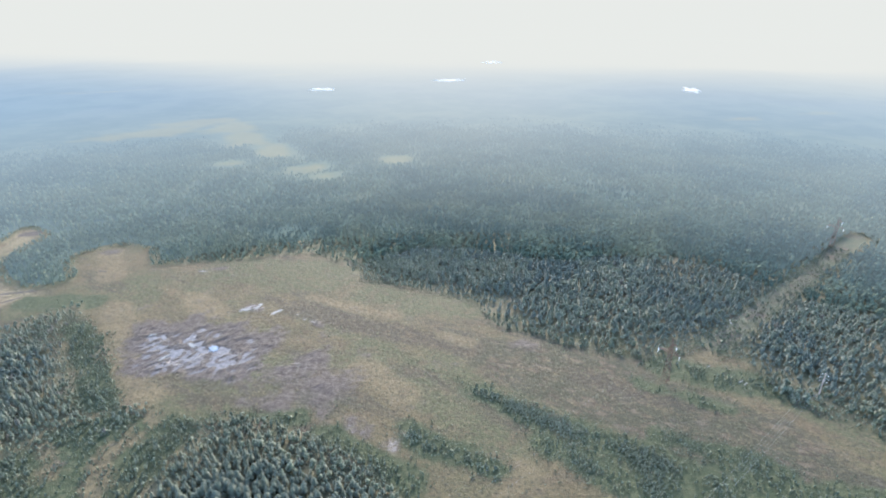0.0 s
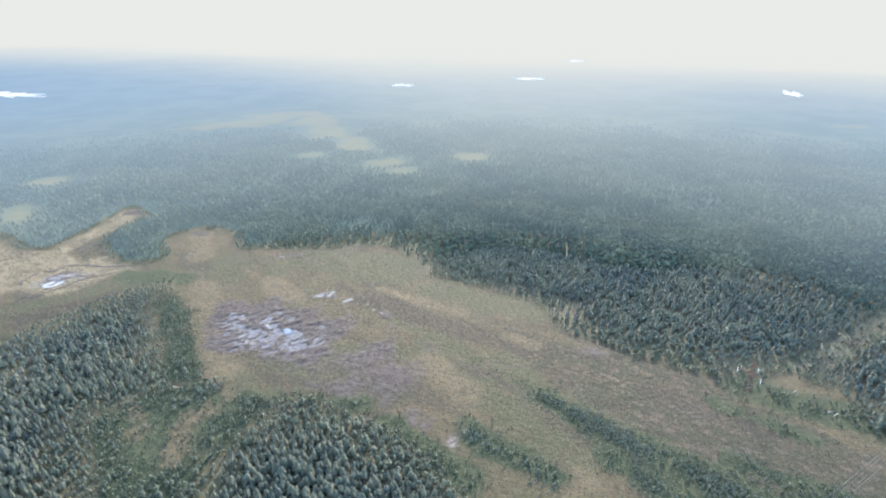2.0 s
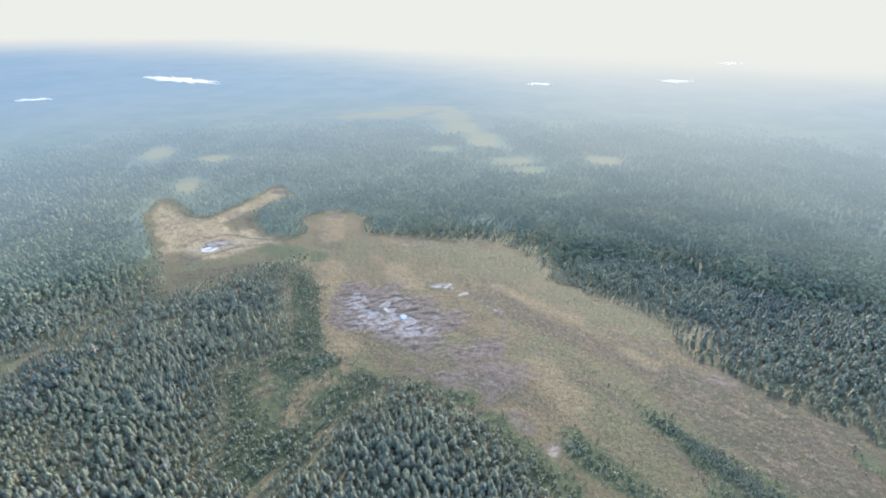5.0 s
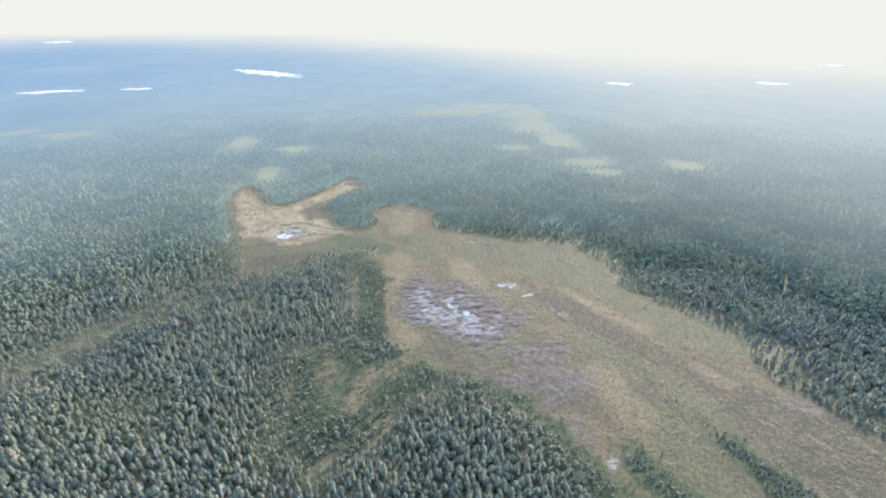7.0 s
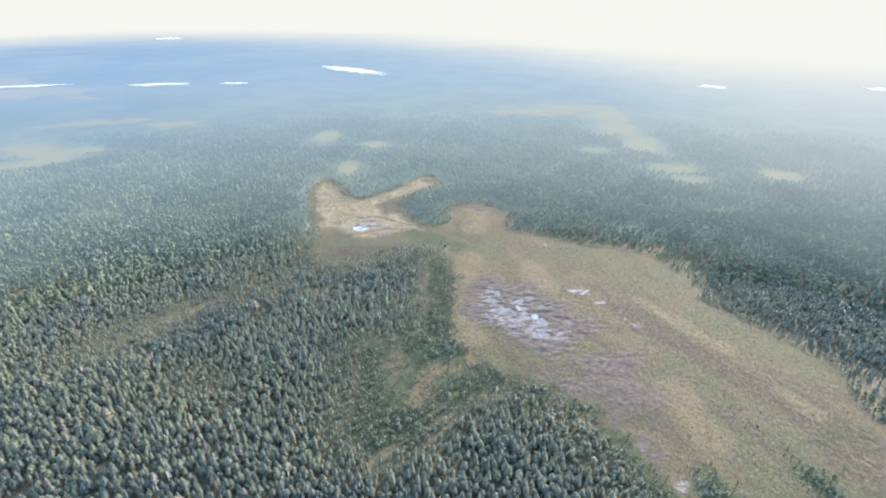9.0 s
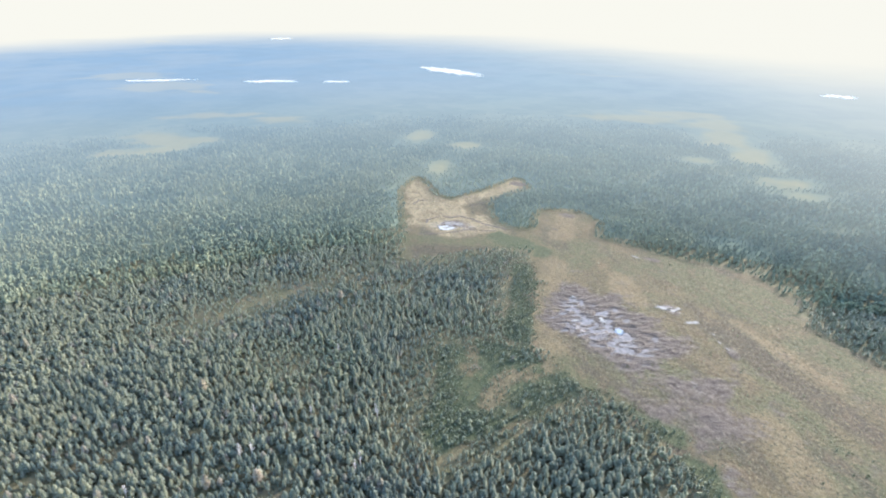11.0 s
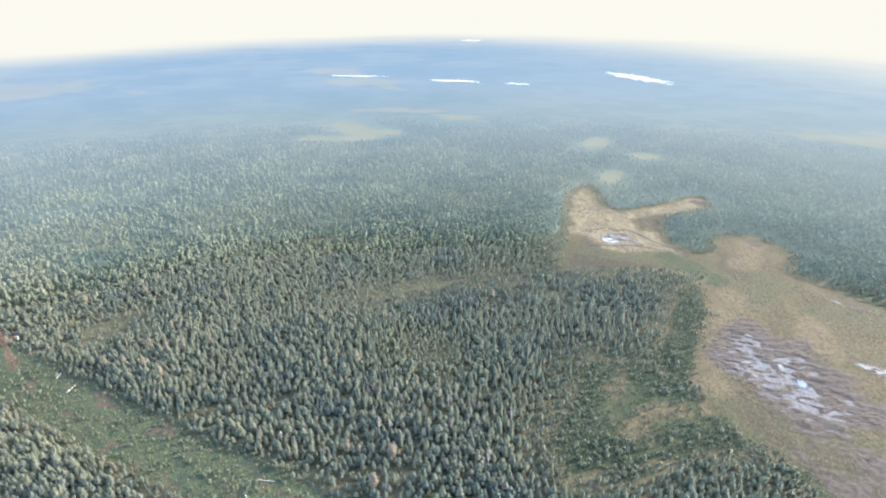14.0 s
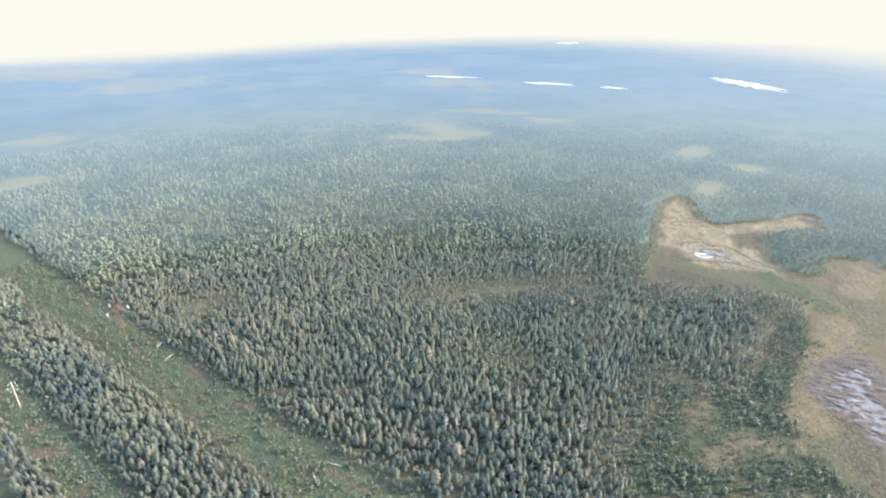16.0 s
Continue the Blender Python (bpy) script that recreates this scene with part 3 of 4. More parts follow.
def build_distance():
    turns = np.linspace(radians(-72), radians(145), 300)
    radii = np.concatenate([np.linspace(345, 430, 22, endpoint=False), np.linspace(430, 1000, 120, endpoint=False), np.linspace(1000, 1500, 36, endpoint=False), np.geomspace(1500, 4500, 34), [4560, 4620, 4700]])
    a, r = np.meshgrid(turns, radii)
    x, y = (-r * np.sin(a)).ravel(), (r * np.cos(a)).ravel()
    nx, ny = len(turns), len(radii)
    i = (np.arange(ny - 1)[:, None] * nx + np.arange(nx - 1)[None]).ravel()
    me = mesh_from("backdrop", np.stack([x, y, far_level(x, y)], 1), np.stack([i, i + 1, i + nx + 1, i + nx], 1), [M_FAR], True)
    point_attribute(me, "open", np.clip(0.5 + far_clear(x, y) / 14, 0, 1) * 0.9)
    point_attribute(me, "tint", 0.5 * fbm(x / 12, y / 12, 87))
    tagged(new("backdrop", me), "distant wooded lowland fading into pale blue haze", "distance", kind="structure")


build_distance()


def pool(name, cx, cy, a, b, turn, z, mat, label, seed, ragged=0.35, kind=""):
    """A flat sheet of water with a ragged shore and a thin rim."""
    n = 96
    rng = np.random.RandomState(seed)
    k, ph, am = rng.randint(2, 9, 9), rng.uniform(0, 6.28, 9), rng.uniform(0.3, 1.0, 9)
    k[6:] = (11, 15, 21)
    bm = bmesh.new()
    top, low = [], []
    for j in range(n):
        t = 2 * math.pi * j / n
        f = 1 + ragged * sum(am[m] * math.sin(k[m] * t + ph[m]) for m in range(9)) / 5
        u, v = a * f * math.cos(t), b * f * math.sin(t)
        c, s = math.cos(radians(turn)), math.sin(radians(turn))
        px, py = cx + u * c - v * s, cy + u * s + v * c
        top.append(bm.verts.new((px, py, z)))
        low.append(bm.verts.new((px, py, z - 0.6)))
    bm.faces.new(top)
    for j in range(n):
        bm.faces.new((top[j], low[j], low[(j + 1) % n], top[(j + 1) % n]))
    me = bpy.data.meshes.new(name)
    bm.to_mesh(me)
    bm.free()
    me.materials.append(mat)
    return tagged(new(name, me), label, "pool" if name == "bog_pool" else "lake", "bog pools" if name == "bog_pool" else "far lakes", kind)


# still water: the level in the wet peat and the separate pools
pool("water", -116, 214, 46, 24, -24, -0.1, M_SILTWATER, "shallow silty water standing between peat ridges", 3, 0.1, "structure")
POOLS = [(-112, 222, 2.6, 2.0, 20, M_BLUEPOOL, "small clear blue pool in the bare peat"),
         (-124, 225, 4.0, 1.0, 140, M_POOL, "narrow pale silty pool between peat ridges"),
         (-133, 214, 3.6, 0.8, 55, M_POOL, "narrow pale silty pool between peat ridges"),
         (-148, 234, 1.6, 0.9, 30, M_POOL, "little pale pool at the peat's edge"),
         (-108, 260, 4.2, 1.5, 25, M_POOL, "pale branching pool in brown sedge"),
         (-103, 263, 3.6, 1.3, 70, M_POOL, "pale branching pool in brown sedge"),
         (-91, 257, 3.6, 1.2, 50, M_POOL, "pale branching pool in brown sedge"),
         (-79, 254, 0.9, 0.6, -30, M_POOL, "tiny pale pool in brown sedge"),
         (-74, 249, 1.1, 0.6, -30, M_POOL, "tiny pale pool in brown sedge"),
         (-67, 245, 3.4, 0.9, -30, M_POOL, "tiny pale pool in brown sedge"),
         (-272, 252, 5.6, 4.0, 62, M_WHITEPOOL, "bright round pool on the pale mud flat"),
         (-152, 308, 2.6, 0.7, 0, M_POOL, "pale pool by the forest edge")]
for k, (cx, cy, a, b, turn, mat, label) in enumerate(POOLS):
    px, py = cx + a * np.cos(np.arange(12)), cy + a * np.sin(np.arange(12))
    pool("bog_pool", cx, cy, a, b, turn, max(0.16, 0.04 + float(np.percentile(level(px, py), 75))), mat, label, 100 + k, 0.2 if "round" in label else 0.75)


def channel(points, width, label):
    """A shallow drainage channel: a sunk bed of dark wet peat with low banks, wandering along its course."""
    r = np.random.RandomState(int(abs(points[0][0]) * 7))
    line = []
    for (x0, y0), (x1, y1) in zip(points, points[1:]):
        n = max(2, int(math.hypot(x1 - x0, y1 - y0) / 1.5))
        line += [(x0 + (x1 - x0) * k / n, y0 + (y1 - y0) * k / n) for k in range(n)]
    line.append(points[-1])
    bm = bmesh.new()
    rows = []
    for k, (x, y) in enumerate(line):
        a, b = line[max(0, k - 1)], line[min(len(line) - 1, k + 1)]
        d = Vector((b[0] - a[0], b[1] - a[1])).normalized()
        off = Vector((-d.y, d.x))
        c = Vector((x, y)) + off * (1.3 * (float(fbm(np.array([x / 4.0]), np.array([y / 4.0]), 61)[0]) - 0.5) + r.uniform(-0.2, 0.2))
        w = width * r.uniform(0.5, 1.3) * min(1, 0.35 + 0.5 * min(k, len(line) - 1 - k))
        rows.append([bm.verts.new((*(c + off * f * w), float(level(np.array([c.x]), np.array([c.y]))[0]) + h)) for f, h in ((-1.5, -0.3), (-1.0, 0.13), (0, 0.09), (1.0, 0.13), (1.5, -0.3))])
    for p, q in zip(rows, rows[1:]):
        for k in range(4):
            bm.faces.new((p[k], p[k + 1], q[k + 1], q[k]))
    me = bpy.data.meshes.new("channel")
    bm.to_mesh(me)
    bm.free()
    me.materials.append(M_WETPEAT)
    tagged(new("channel", me), label, "channel", "bog channels")


for course, wide in CHANNELS:
    channel(course, wide, "narrow dark peat channel winding across the pale flat")
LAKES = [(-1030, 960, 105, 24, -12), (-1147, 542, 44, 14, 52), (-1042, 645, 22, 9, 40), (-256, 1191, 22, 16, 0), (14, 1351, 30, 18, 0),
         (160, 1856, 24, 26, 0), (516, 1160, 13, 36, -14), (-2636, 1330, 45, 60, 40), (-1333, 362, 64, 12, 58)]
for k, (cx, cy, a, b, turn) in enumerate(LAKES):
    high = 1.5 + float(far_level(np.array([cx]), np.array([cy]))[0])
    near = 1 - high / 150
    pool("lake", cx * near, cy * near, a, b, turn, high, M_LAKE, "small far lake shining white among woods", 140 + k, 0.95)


# ---- trees ----
def part(name, bm, material, parent, label=""):
    me = bpy.data.meshes.new(name)
    bm.to_mesh(me)
    bm.free()
    me.materials.append(material)
    ob = new(name, me)
    ob.parent = parent
    return tagged(ob, label)


# a branch spray: root, two sides, tip, underside
SPRAY_V = np.array([(0.15, 0, 0.75), (0.62, 0.9, 0.05), (0.62, -0.9, 0.05), (1.0, 0, 0.15), (0.5, 0, -0.7)], float)
SPRAY_F = np.array([(0, 2, 3), (0, 3, 1), (0, 1, 4), (1, 3, 4), (3, 2, 4), (2, 0, 4)])


def crown_arrays(rng, clumps, height, width, low=0.14, full=0.38, spike=0.62, flat=0.8, size=1.0, sides=6, rings=4, crest=0.93, core=0.74):
    """A dense uneven body of needles, fullest at a third of its height, with clumps that stand out from it."""
    def reach_at(h):
        return width / 2 * (0.55 + 0.45 * (h - low) / (full - low) if h < full else max(0.0, 1 - ((h - full) / (1.01 - full)) ** 1.5) ** spike)

    vs, fs, n = [], [], 0
    for k in range(rings):
        h = low + (crest - low) * k / (rings - 1)
        r = core * reach_at(h)
        a = np.arange(sides) * 2 * math.pi / sides + k * 0.6 + rng.uniform(-0.3, 0.3, sides)
        q = r * rng.uniform(0.72, 1.2, sides)
        vs.append(np.stack([q * np.cos(a), q * np.sin(a), height * (h + rng.uniform(-0.035, 0.035, sides))], 1))
    vs.append(np.array([(rng.uniform(-0.1, 0.1), rng.uniform(-0.1, 0.1), height), (0, 0, height * (low - 0.04))]))
    for k in range(rings - 1):
        for q in range(sides):
            a, b = k * sides + q, k * sides + (q + 1) % sides
            fs += [(a, b, b + sides), (a, b + sides, a + sides)]
    top, last = rings * sides, (rings - 1) * sides
    fs += [(last + q, last + (q + 1) % sides, top) for q in range(sides)] + [((q + 1) % sides, q, top + 1) for q in range(sides)]
    fs = [np.array(fs)]
    n = rings * sides + 2
    for j in range(clumps):
        h = low + (0.93 - low) * ((j + rng.uniform(0, 1)) / clumps) ** 0.85
        reach = reach_at(h)
        a = j * 2.4 + rng.uniform(-0.6, 0.6)
        v = SPRAY_V * (reach * rng.uniform(0.85, 1.15) + 0.06 * width, size * (0.32 * reach + 0.13 * width) * rng.uniform(0.8, 1.25), height * 0.115 * flat)
        v = v * rng.uniform(0.85, 1.15, (5, 1))
        c, t = math.cos(a), math.sin(a)
        v = np.stack([v[:, 0] * c - v[:, 1] * t, v[:, 0] * t + v[:, 1] * c, v[:, 2] - 0.25 * v[:, 0] * rng.uniform(-0.5, 1)], 1)
        vs.append(v + (0, 0, h * height))
        fs.append(SPRAY_F + n)
        n += 5
    return np.concatenate(vs), np.concatenate(fs)


def stem_arrays(height, radius, sides=5):
    a = np.arange(sides) * 2 * math.pi / sides
    base = np.stack([radius * np.cos(a), radius * np.sin(a), np.full(sides, -0.4)], 1)
    v = np.concatenate([base, [(0, 0, height)]])
    return v, np.array([(j, (j + 1) % sides, sides) for j in range(sides)])


def template(seed, clumps, height, width, stem=True, **more):
    rng = np.random.RandomState(seed)
    v, f = crown_arrays(rng, clumps, height, width, **more)
    idx = np.zeros(len(f), int)
    if stem:
        sv, sf = stem_arrays(height * 0.8, 0.022 * height + 0.03, 4)
        f = np.concatenate([f, sf + len(v)])
        idx = np.concatenate([idx, np.ones(len(sf), int)])
        v = np.concatenate([v, sv])
    return v, f, idx


def woods(name, label, spots, sizes, tints, templates, mats, category, seed, kind="stuff"):
    """Many plants as one mesh: spots (n, 3), one size and tint each."""
    rng = np.random.RandomState(seed)
    pick = rng.randint(0, len(templates), len(spots))
    V, F, I, T, n = [], [], [], [], 0
    for k, (v, f, idx) in enumerate(templates):
        at = np.nonzero(pick == k)[0]
        if not len(at):
            continue
        a = rng.uniform(0, 6.28, len(at))
        c, s = np.cos(a)[:, None], np.sin(a)[:, None]
        w, h = (sizes[at] * rng.uniform(0.85, 1.2, len(at)))[:, None], (sizes[at] * rng.uniform(0.85, 1.15, len(at)))[:, None]
        lean = rng.normal(0, 0.03, (len(at), 2))
        x = w * (v[None, :, 0] * c - v[None, :, 1] * s) + lean[:, :1] * v[None, :, 2] * h
        y = w * (v[None, :, 0] * s + v[None, :, 1] * c) + lean[:, 1:] * v[None, :, 2] * h
        z = h * v[None, :, 2]
        p = np.stack([x, y, np.broadcast_to(z, x.shape)], 2) + spots[at][:, None]
        V.append(p.reshape(-1, 3))
        F.append((f[None] + (np.arange(len(at)) * len(v))[:, None, None]).reshape(-1, 3) + n)
        I.append(np.tile(idx, len(at)))
        T.append(np.repeat(tints[at], len(v)))
        n += len(at) * len(v)
    me = mesh_from(name, np.concatenate(V), np.concatenate(F), mats, False, np.concatenate(I))
    point_attribute(me, "tint", np.concatenate(T))
    return tagged(new(name, me), label, category, kind=kind)


def scatter(rng, x0, x1, y0, y1, spacing):
    nx, ny = int((x1 - x0) / spacing), int((y1 - y0) / spacing)
    gx, gy = np.meshgrid(np.arange(nx), np.arange(ny))
    x = x0 + (gx.ravel() + 0.5 * (gy.ravel() % 2) + rng.uniform(-0.42, 0.42, nx * ny)) * spacing
    y = y0 + (gy.ravel() + rng.uniform(-0.42, 0.42, nx * ny)) * spacing
    return x, y


def in_sight(x, y, lo, hi):
    r, a = np.hypot(x, y) + 50 * (value_noise(x / 70, y / 70, 97) - 0.5), np.degrees(np.arctan2(-x, y))
    return (r > lo) & (r <= hi) & (a > -52) & (a < 121)


# snags and rust-brown dead pines stand at their own places
SNAGS = [(-168, 12), (-158, 51), (-127, 77), (-161, 77), (-177, 61), (-202, 41), (-126, 74), (-362, 137), (-346, 98), (-159, 47),
         (-450, 78), (-353, 132), (-190, 108), (-143, 96)]
RUSTY = [(-239, -37), (-243, -45), (-228, -30), (-254, -35), (-315, -40), (-315, -69), (-292, 1), (-153, 33), (-144, 47), (-232, 136),
         (-248, -28), (-246, -9), (-247, -53), (-134, 37), (-204, 51)]


def wood_spots(rng, lo, hi, spacing, box):
    x, y = scatter(rng, *box, spacing)
    keep = in_sight(x, y, lo, hi)
    x, y = x[keep], y[keep]
    d, c = open_ground(x, y), cutting(x, y)
    d = np.maximum(d, np.minimum(1.5, shrub_land(x, y) + 6 * (fbm(x / 10, y / 10, 23) - 0.5)))
    d = np.where((shrub_land(x, y) > -4) & (d > -1) & (d < 2.0) & (rng.uniform(0, 1, len(x)) < 0.22), -1.5, d)
    d = np.where((thin_at(x, y) > 0) & (rng.uniform(0, 1, len(x)) < 0.6), -4.0, d)
    thick = fbm(x / 38, y / 38, 71)
    edge = np.clip(-d / 24, 0, 1)
    ok = (d < -1.0) & (c < -0.5) & (rng.uniform(0, 1, len(x)) < np.clip(0.80 + 1.2 * (thick - 0.34), 0.6, 1.0) * (0.8 + 0.2 * edge))
    for px, py in SNAGS + RUSTY + TOWERS + POLES:
        ok &= np.hypot(x - px, y - py) > 1.7
    x, y, edge, thick = x[ok], y[ok], edge[ok], thick[ok]
    size = (0.6 + 0.4 * np.clip(-cutting(x, y) / 9, 0, 1)) * (0.48 + 0.52 * edge) * rng.uniform(0.62, 1.25, len(x)) * (0.85 + 0.4 * (thick - 0.3))
    # sunlight on two tracts of wood, painted in as lighter, yellower crown tint
    sunlit = np.maximum(np.clip(1.3 + oval(x, y, -300, 190, 190, 110, 75) / 110, 0, 1), np.clip(1.3 + oval(x, y, -52, 138, 48, 26, -30) / 26, 0, 1))
    tint = np.clip(0.36 + 0.26 * sunlit + 1.5 * (fbm(x / 34, y / 34, 90) - 0.5) + 0.7 * (fbm(x / 9, y / 9, 93) - 0.5) + rng.uniform(-0.16, 0.2, len(x)), 0, 0.89)
    tint = np.where(rng.uniform(0, 1, len(x)) < np.where(x < -110, 0.035 + 0.16 * np.clip(fbm(x / 16, y / 16, 95) - 0.5, 0, 1), 0.008), 0.99, tint)
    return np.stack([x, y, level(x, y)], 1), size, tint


NEAR_T = [template(200 + k, 17 + k % 4, 4.7 + 0.3 * (k % 3), 2.2 + 0.18 * (k % 4), sides=5, rings=3, full=0.18 + 0.06 * (k % 4), spike=0.75 + 0.14 * (k % 4)) for k in range(14)]
MID_T = [template(230 + k, 7 + k % 2, 4.4, 2.9, size=1.2, sides=4, rings=3, full=0.26 + 0.06 * (k % 3), spike=0.6 + 0.12 * (k % 3), flat=1.2, core=0.8) for k in range(10)]
HAZY_T = [template(240 + k, 3 + k % 2, 4.6, 3.0, stem=False, size=1.3, sides=4, rings=2, full=0.34, spike=0.6, crest=0.75, flat=1.4, core=0.8) for k in range(10)]
FAR_T = [template(250 + k, 0, 5.4, 3.5, stem=False, low=0.1, full=0.5, sides=4 + k % 2, rings=2, spike=0.5, crest=0.72, core=0.8) for k in range(8)]
BIRCH_T = [template(290 + k, 9, 4.4, 2.9, full=0.5, spike=0.4, sides=5, rings=3, flat=1.4, core=0.72) for k in range(8)]
BUSH_T = [template(270 + k, 1, 1.1, 1.25, stem=False, low=0.1, full=0.45, flat=1.8, size=1.4, sides=4, rings=2, crest=0.8, core=0.8) for k in range(10)]
HUMMOCK_T = [template(330 + k, 0, 0.42, 1.6, stem=False, low=0.1, full=0.3, spike=0.5, sides=6, rings=2, crest=0.7, core=1.0) for k in range(8)]
WILLOW_T = [template(310 + k, 4, 4.4, 2.9, stem=False, full=0.5, spike=0.4, sides=4, rings=2, crest=0.8, flat=1.5, core=0.75) for k in range(8)]

rng = np.random.RandomState(5)
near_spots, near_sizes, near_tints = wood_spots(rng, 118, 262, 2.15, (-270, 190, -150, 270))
# the three hundred trees of the two stands that the camera passes nearest
stand = inside([(-100, 172), (-66, 168), (-40, 150), (-14, 128), (-30, 112), (-100, 128)], near_spots[:, 0], near_spots[:, 1]) > 0
own = np.nonzero(stand)[0][:300]
rest = np.setdiff1d(np.arange(len(near_spots)), own)
rim = open_ground(near_spots[rest, 0], near_spots[rest, 1])
birch = (rim > -18) & (rng.uniform(0, 1, len(rest)) < 0.65)
fringe, rest = rest[birch], rest[~birch]
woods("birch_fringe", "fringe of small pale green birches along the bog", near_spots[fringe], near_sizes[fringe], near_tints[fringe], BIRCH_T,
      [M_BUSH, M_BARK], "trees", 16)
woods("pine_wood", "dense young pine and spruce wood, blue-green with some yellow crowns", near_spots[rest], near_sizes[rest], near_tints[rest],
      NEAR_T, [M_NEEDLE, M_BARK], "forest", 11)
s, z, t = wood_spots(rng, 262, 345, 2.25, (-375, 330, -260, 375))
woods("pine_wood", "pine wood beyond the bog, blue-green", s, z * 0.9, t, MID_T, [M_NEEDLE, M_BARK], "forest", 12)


# trees from 345 m out wear the distance material, haze glow included
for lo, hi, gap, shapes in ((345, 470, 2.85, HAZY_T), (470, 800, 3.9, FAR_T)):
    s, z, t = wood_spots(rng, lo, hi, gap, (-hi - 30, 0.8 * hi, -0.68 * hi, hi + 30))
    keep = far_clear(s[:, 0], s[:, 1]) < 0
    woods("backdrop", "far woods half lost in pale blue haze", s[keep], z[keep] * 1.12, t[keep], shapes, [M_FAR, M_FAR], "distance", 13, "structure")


def tree_thing(seed, tint):
    """A pine: tapered trunk, a few limbs, and a crown of many needle clumps."""
    r = np.random.RandomState(seed)
    height, width = 4.6 * r.uniform(0.92, 1.1), r.uniform(2.1, 2.7)
    root = tagged(new("pine_tree"), "slender blue-green pine tree in a dense stand", "tree", "pines of the nearest stand")
    bm = bmesh.new()
    rings = []
    for j in range(5):
        f = j / 4
        rad = 0.15 * (1 - 0.85 * f)
        rings.append([bm.verts.new((rad * math.cos(q * 1.047) + 0.05 * math.sin(3 * f), rad * math.sin(q * 1.047), -0.4 + f * height * 0.93)) for q in range(6)])
    for lo, hi in zip(rings, rings[1:]):
        for q in range(6):
            bm.faces.new((lo[q], lo[(q + 1) % 6], hi[(q + 1) % 6], hi[q]))
    for j in range(7):
        h, a = height * (0.2 + 0.1 * j), j * 2.4
        reach = 0.42 * width * (1 - 0.1 * j)
        end = Vector((reach * math.cos(a), reach * math.sin(a), h + 0.12))
        side = Vector((-math.sin(a), math.cos(a), 0)) * 0.03
        root_v = [bm.verts.new(Vector((0, 0, h)) + o) for o in (side, -side, Vector((0, 0, 0.05)))]
        tip = bm.verts.new(end)
        for q in range(3):
            bm.faces.new((root_v[q], root_v[(q + 1) % 3], tip))
    part("trunk", bm, M_BARK, root, "grey-brown bark")
    v, f = crown_arrays(r, 46, height, width, full=0.28, spike=0.75, size=0.8, sides=7, rings=5)
    me = mesh_from("crown", v, f, [M_NEEDLE])
    point_attribute(me, "tint", np.clip(tint + np.repeat(r.uniform(-0.1, 0.1, len(v) // 5 + 1), 5)[:len(v)], 0, 0.89))
    crown = new("crown", me)
    crown.parent = root
    return root


masters = [tree_thing(300 + k, 0.1 + 0.1 * k) for k in range(8)]
used = set()
for i in own:
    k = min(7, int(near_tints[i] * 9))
    m = Matrix.Translation(near_spots[i]) @ Matrix.Rotation(rng.uniform(0, 6.28), 4, 'Z')
    if k in used:
        ob = copy_thing(masters[k], m)
    else:
        ob, _ = masters[k], used.add(k)
        ob.matrix_basis = m
    w = near_sizes[i] * rng.uniform(0.9, 1.15)
    ob.scale = (w, w, near_sizes[i] * rng.uniform(0.95, 1.1))
for k in range(8):
    if k not in used:
        spot = near_spots[rest[k]]
        masters[k].matrix_basis = Matrix.Translation(spot)


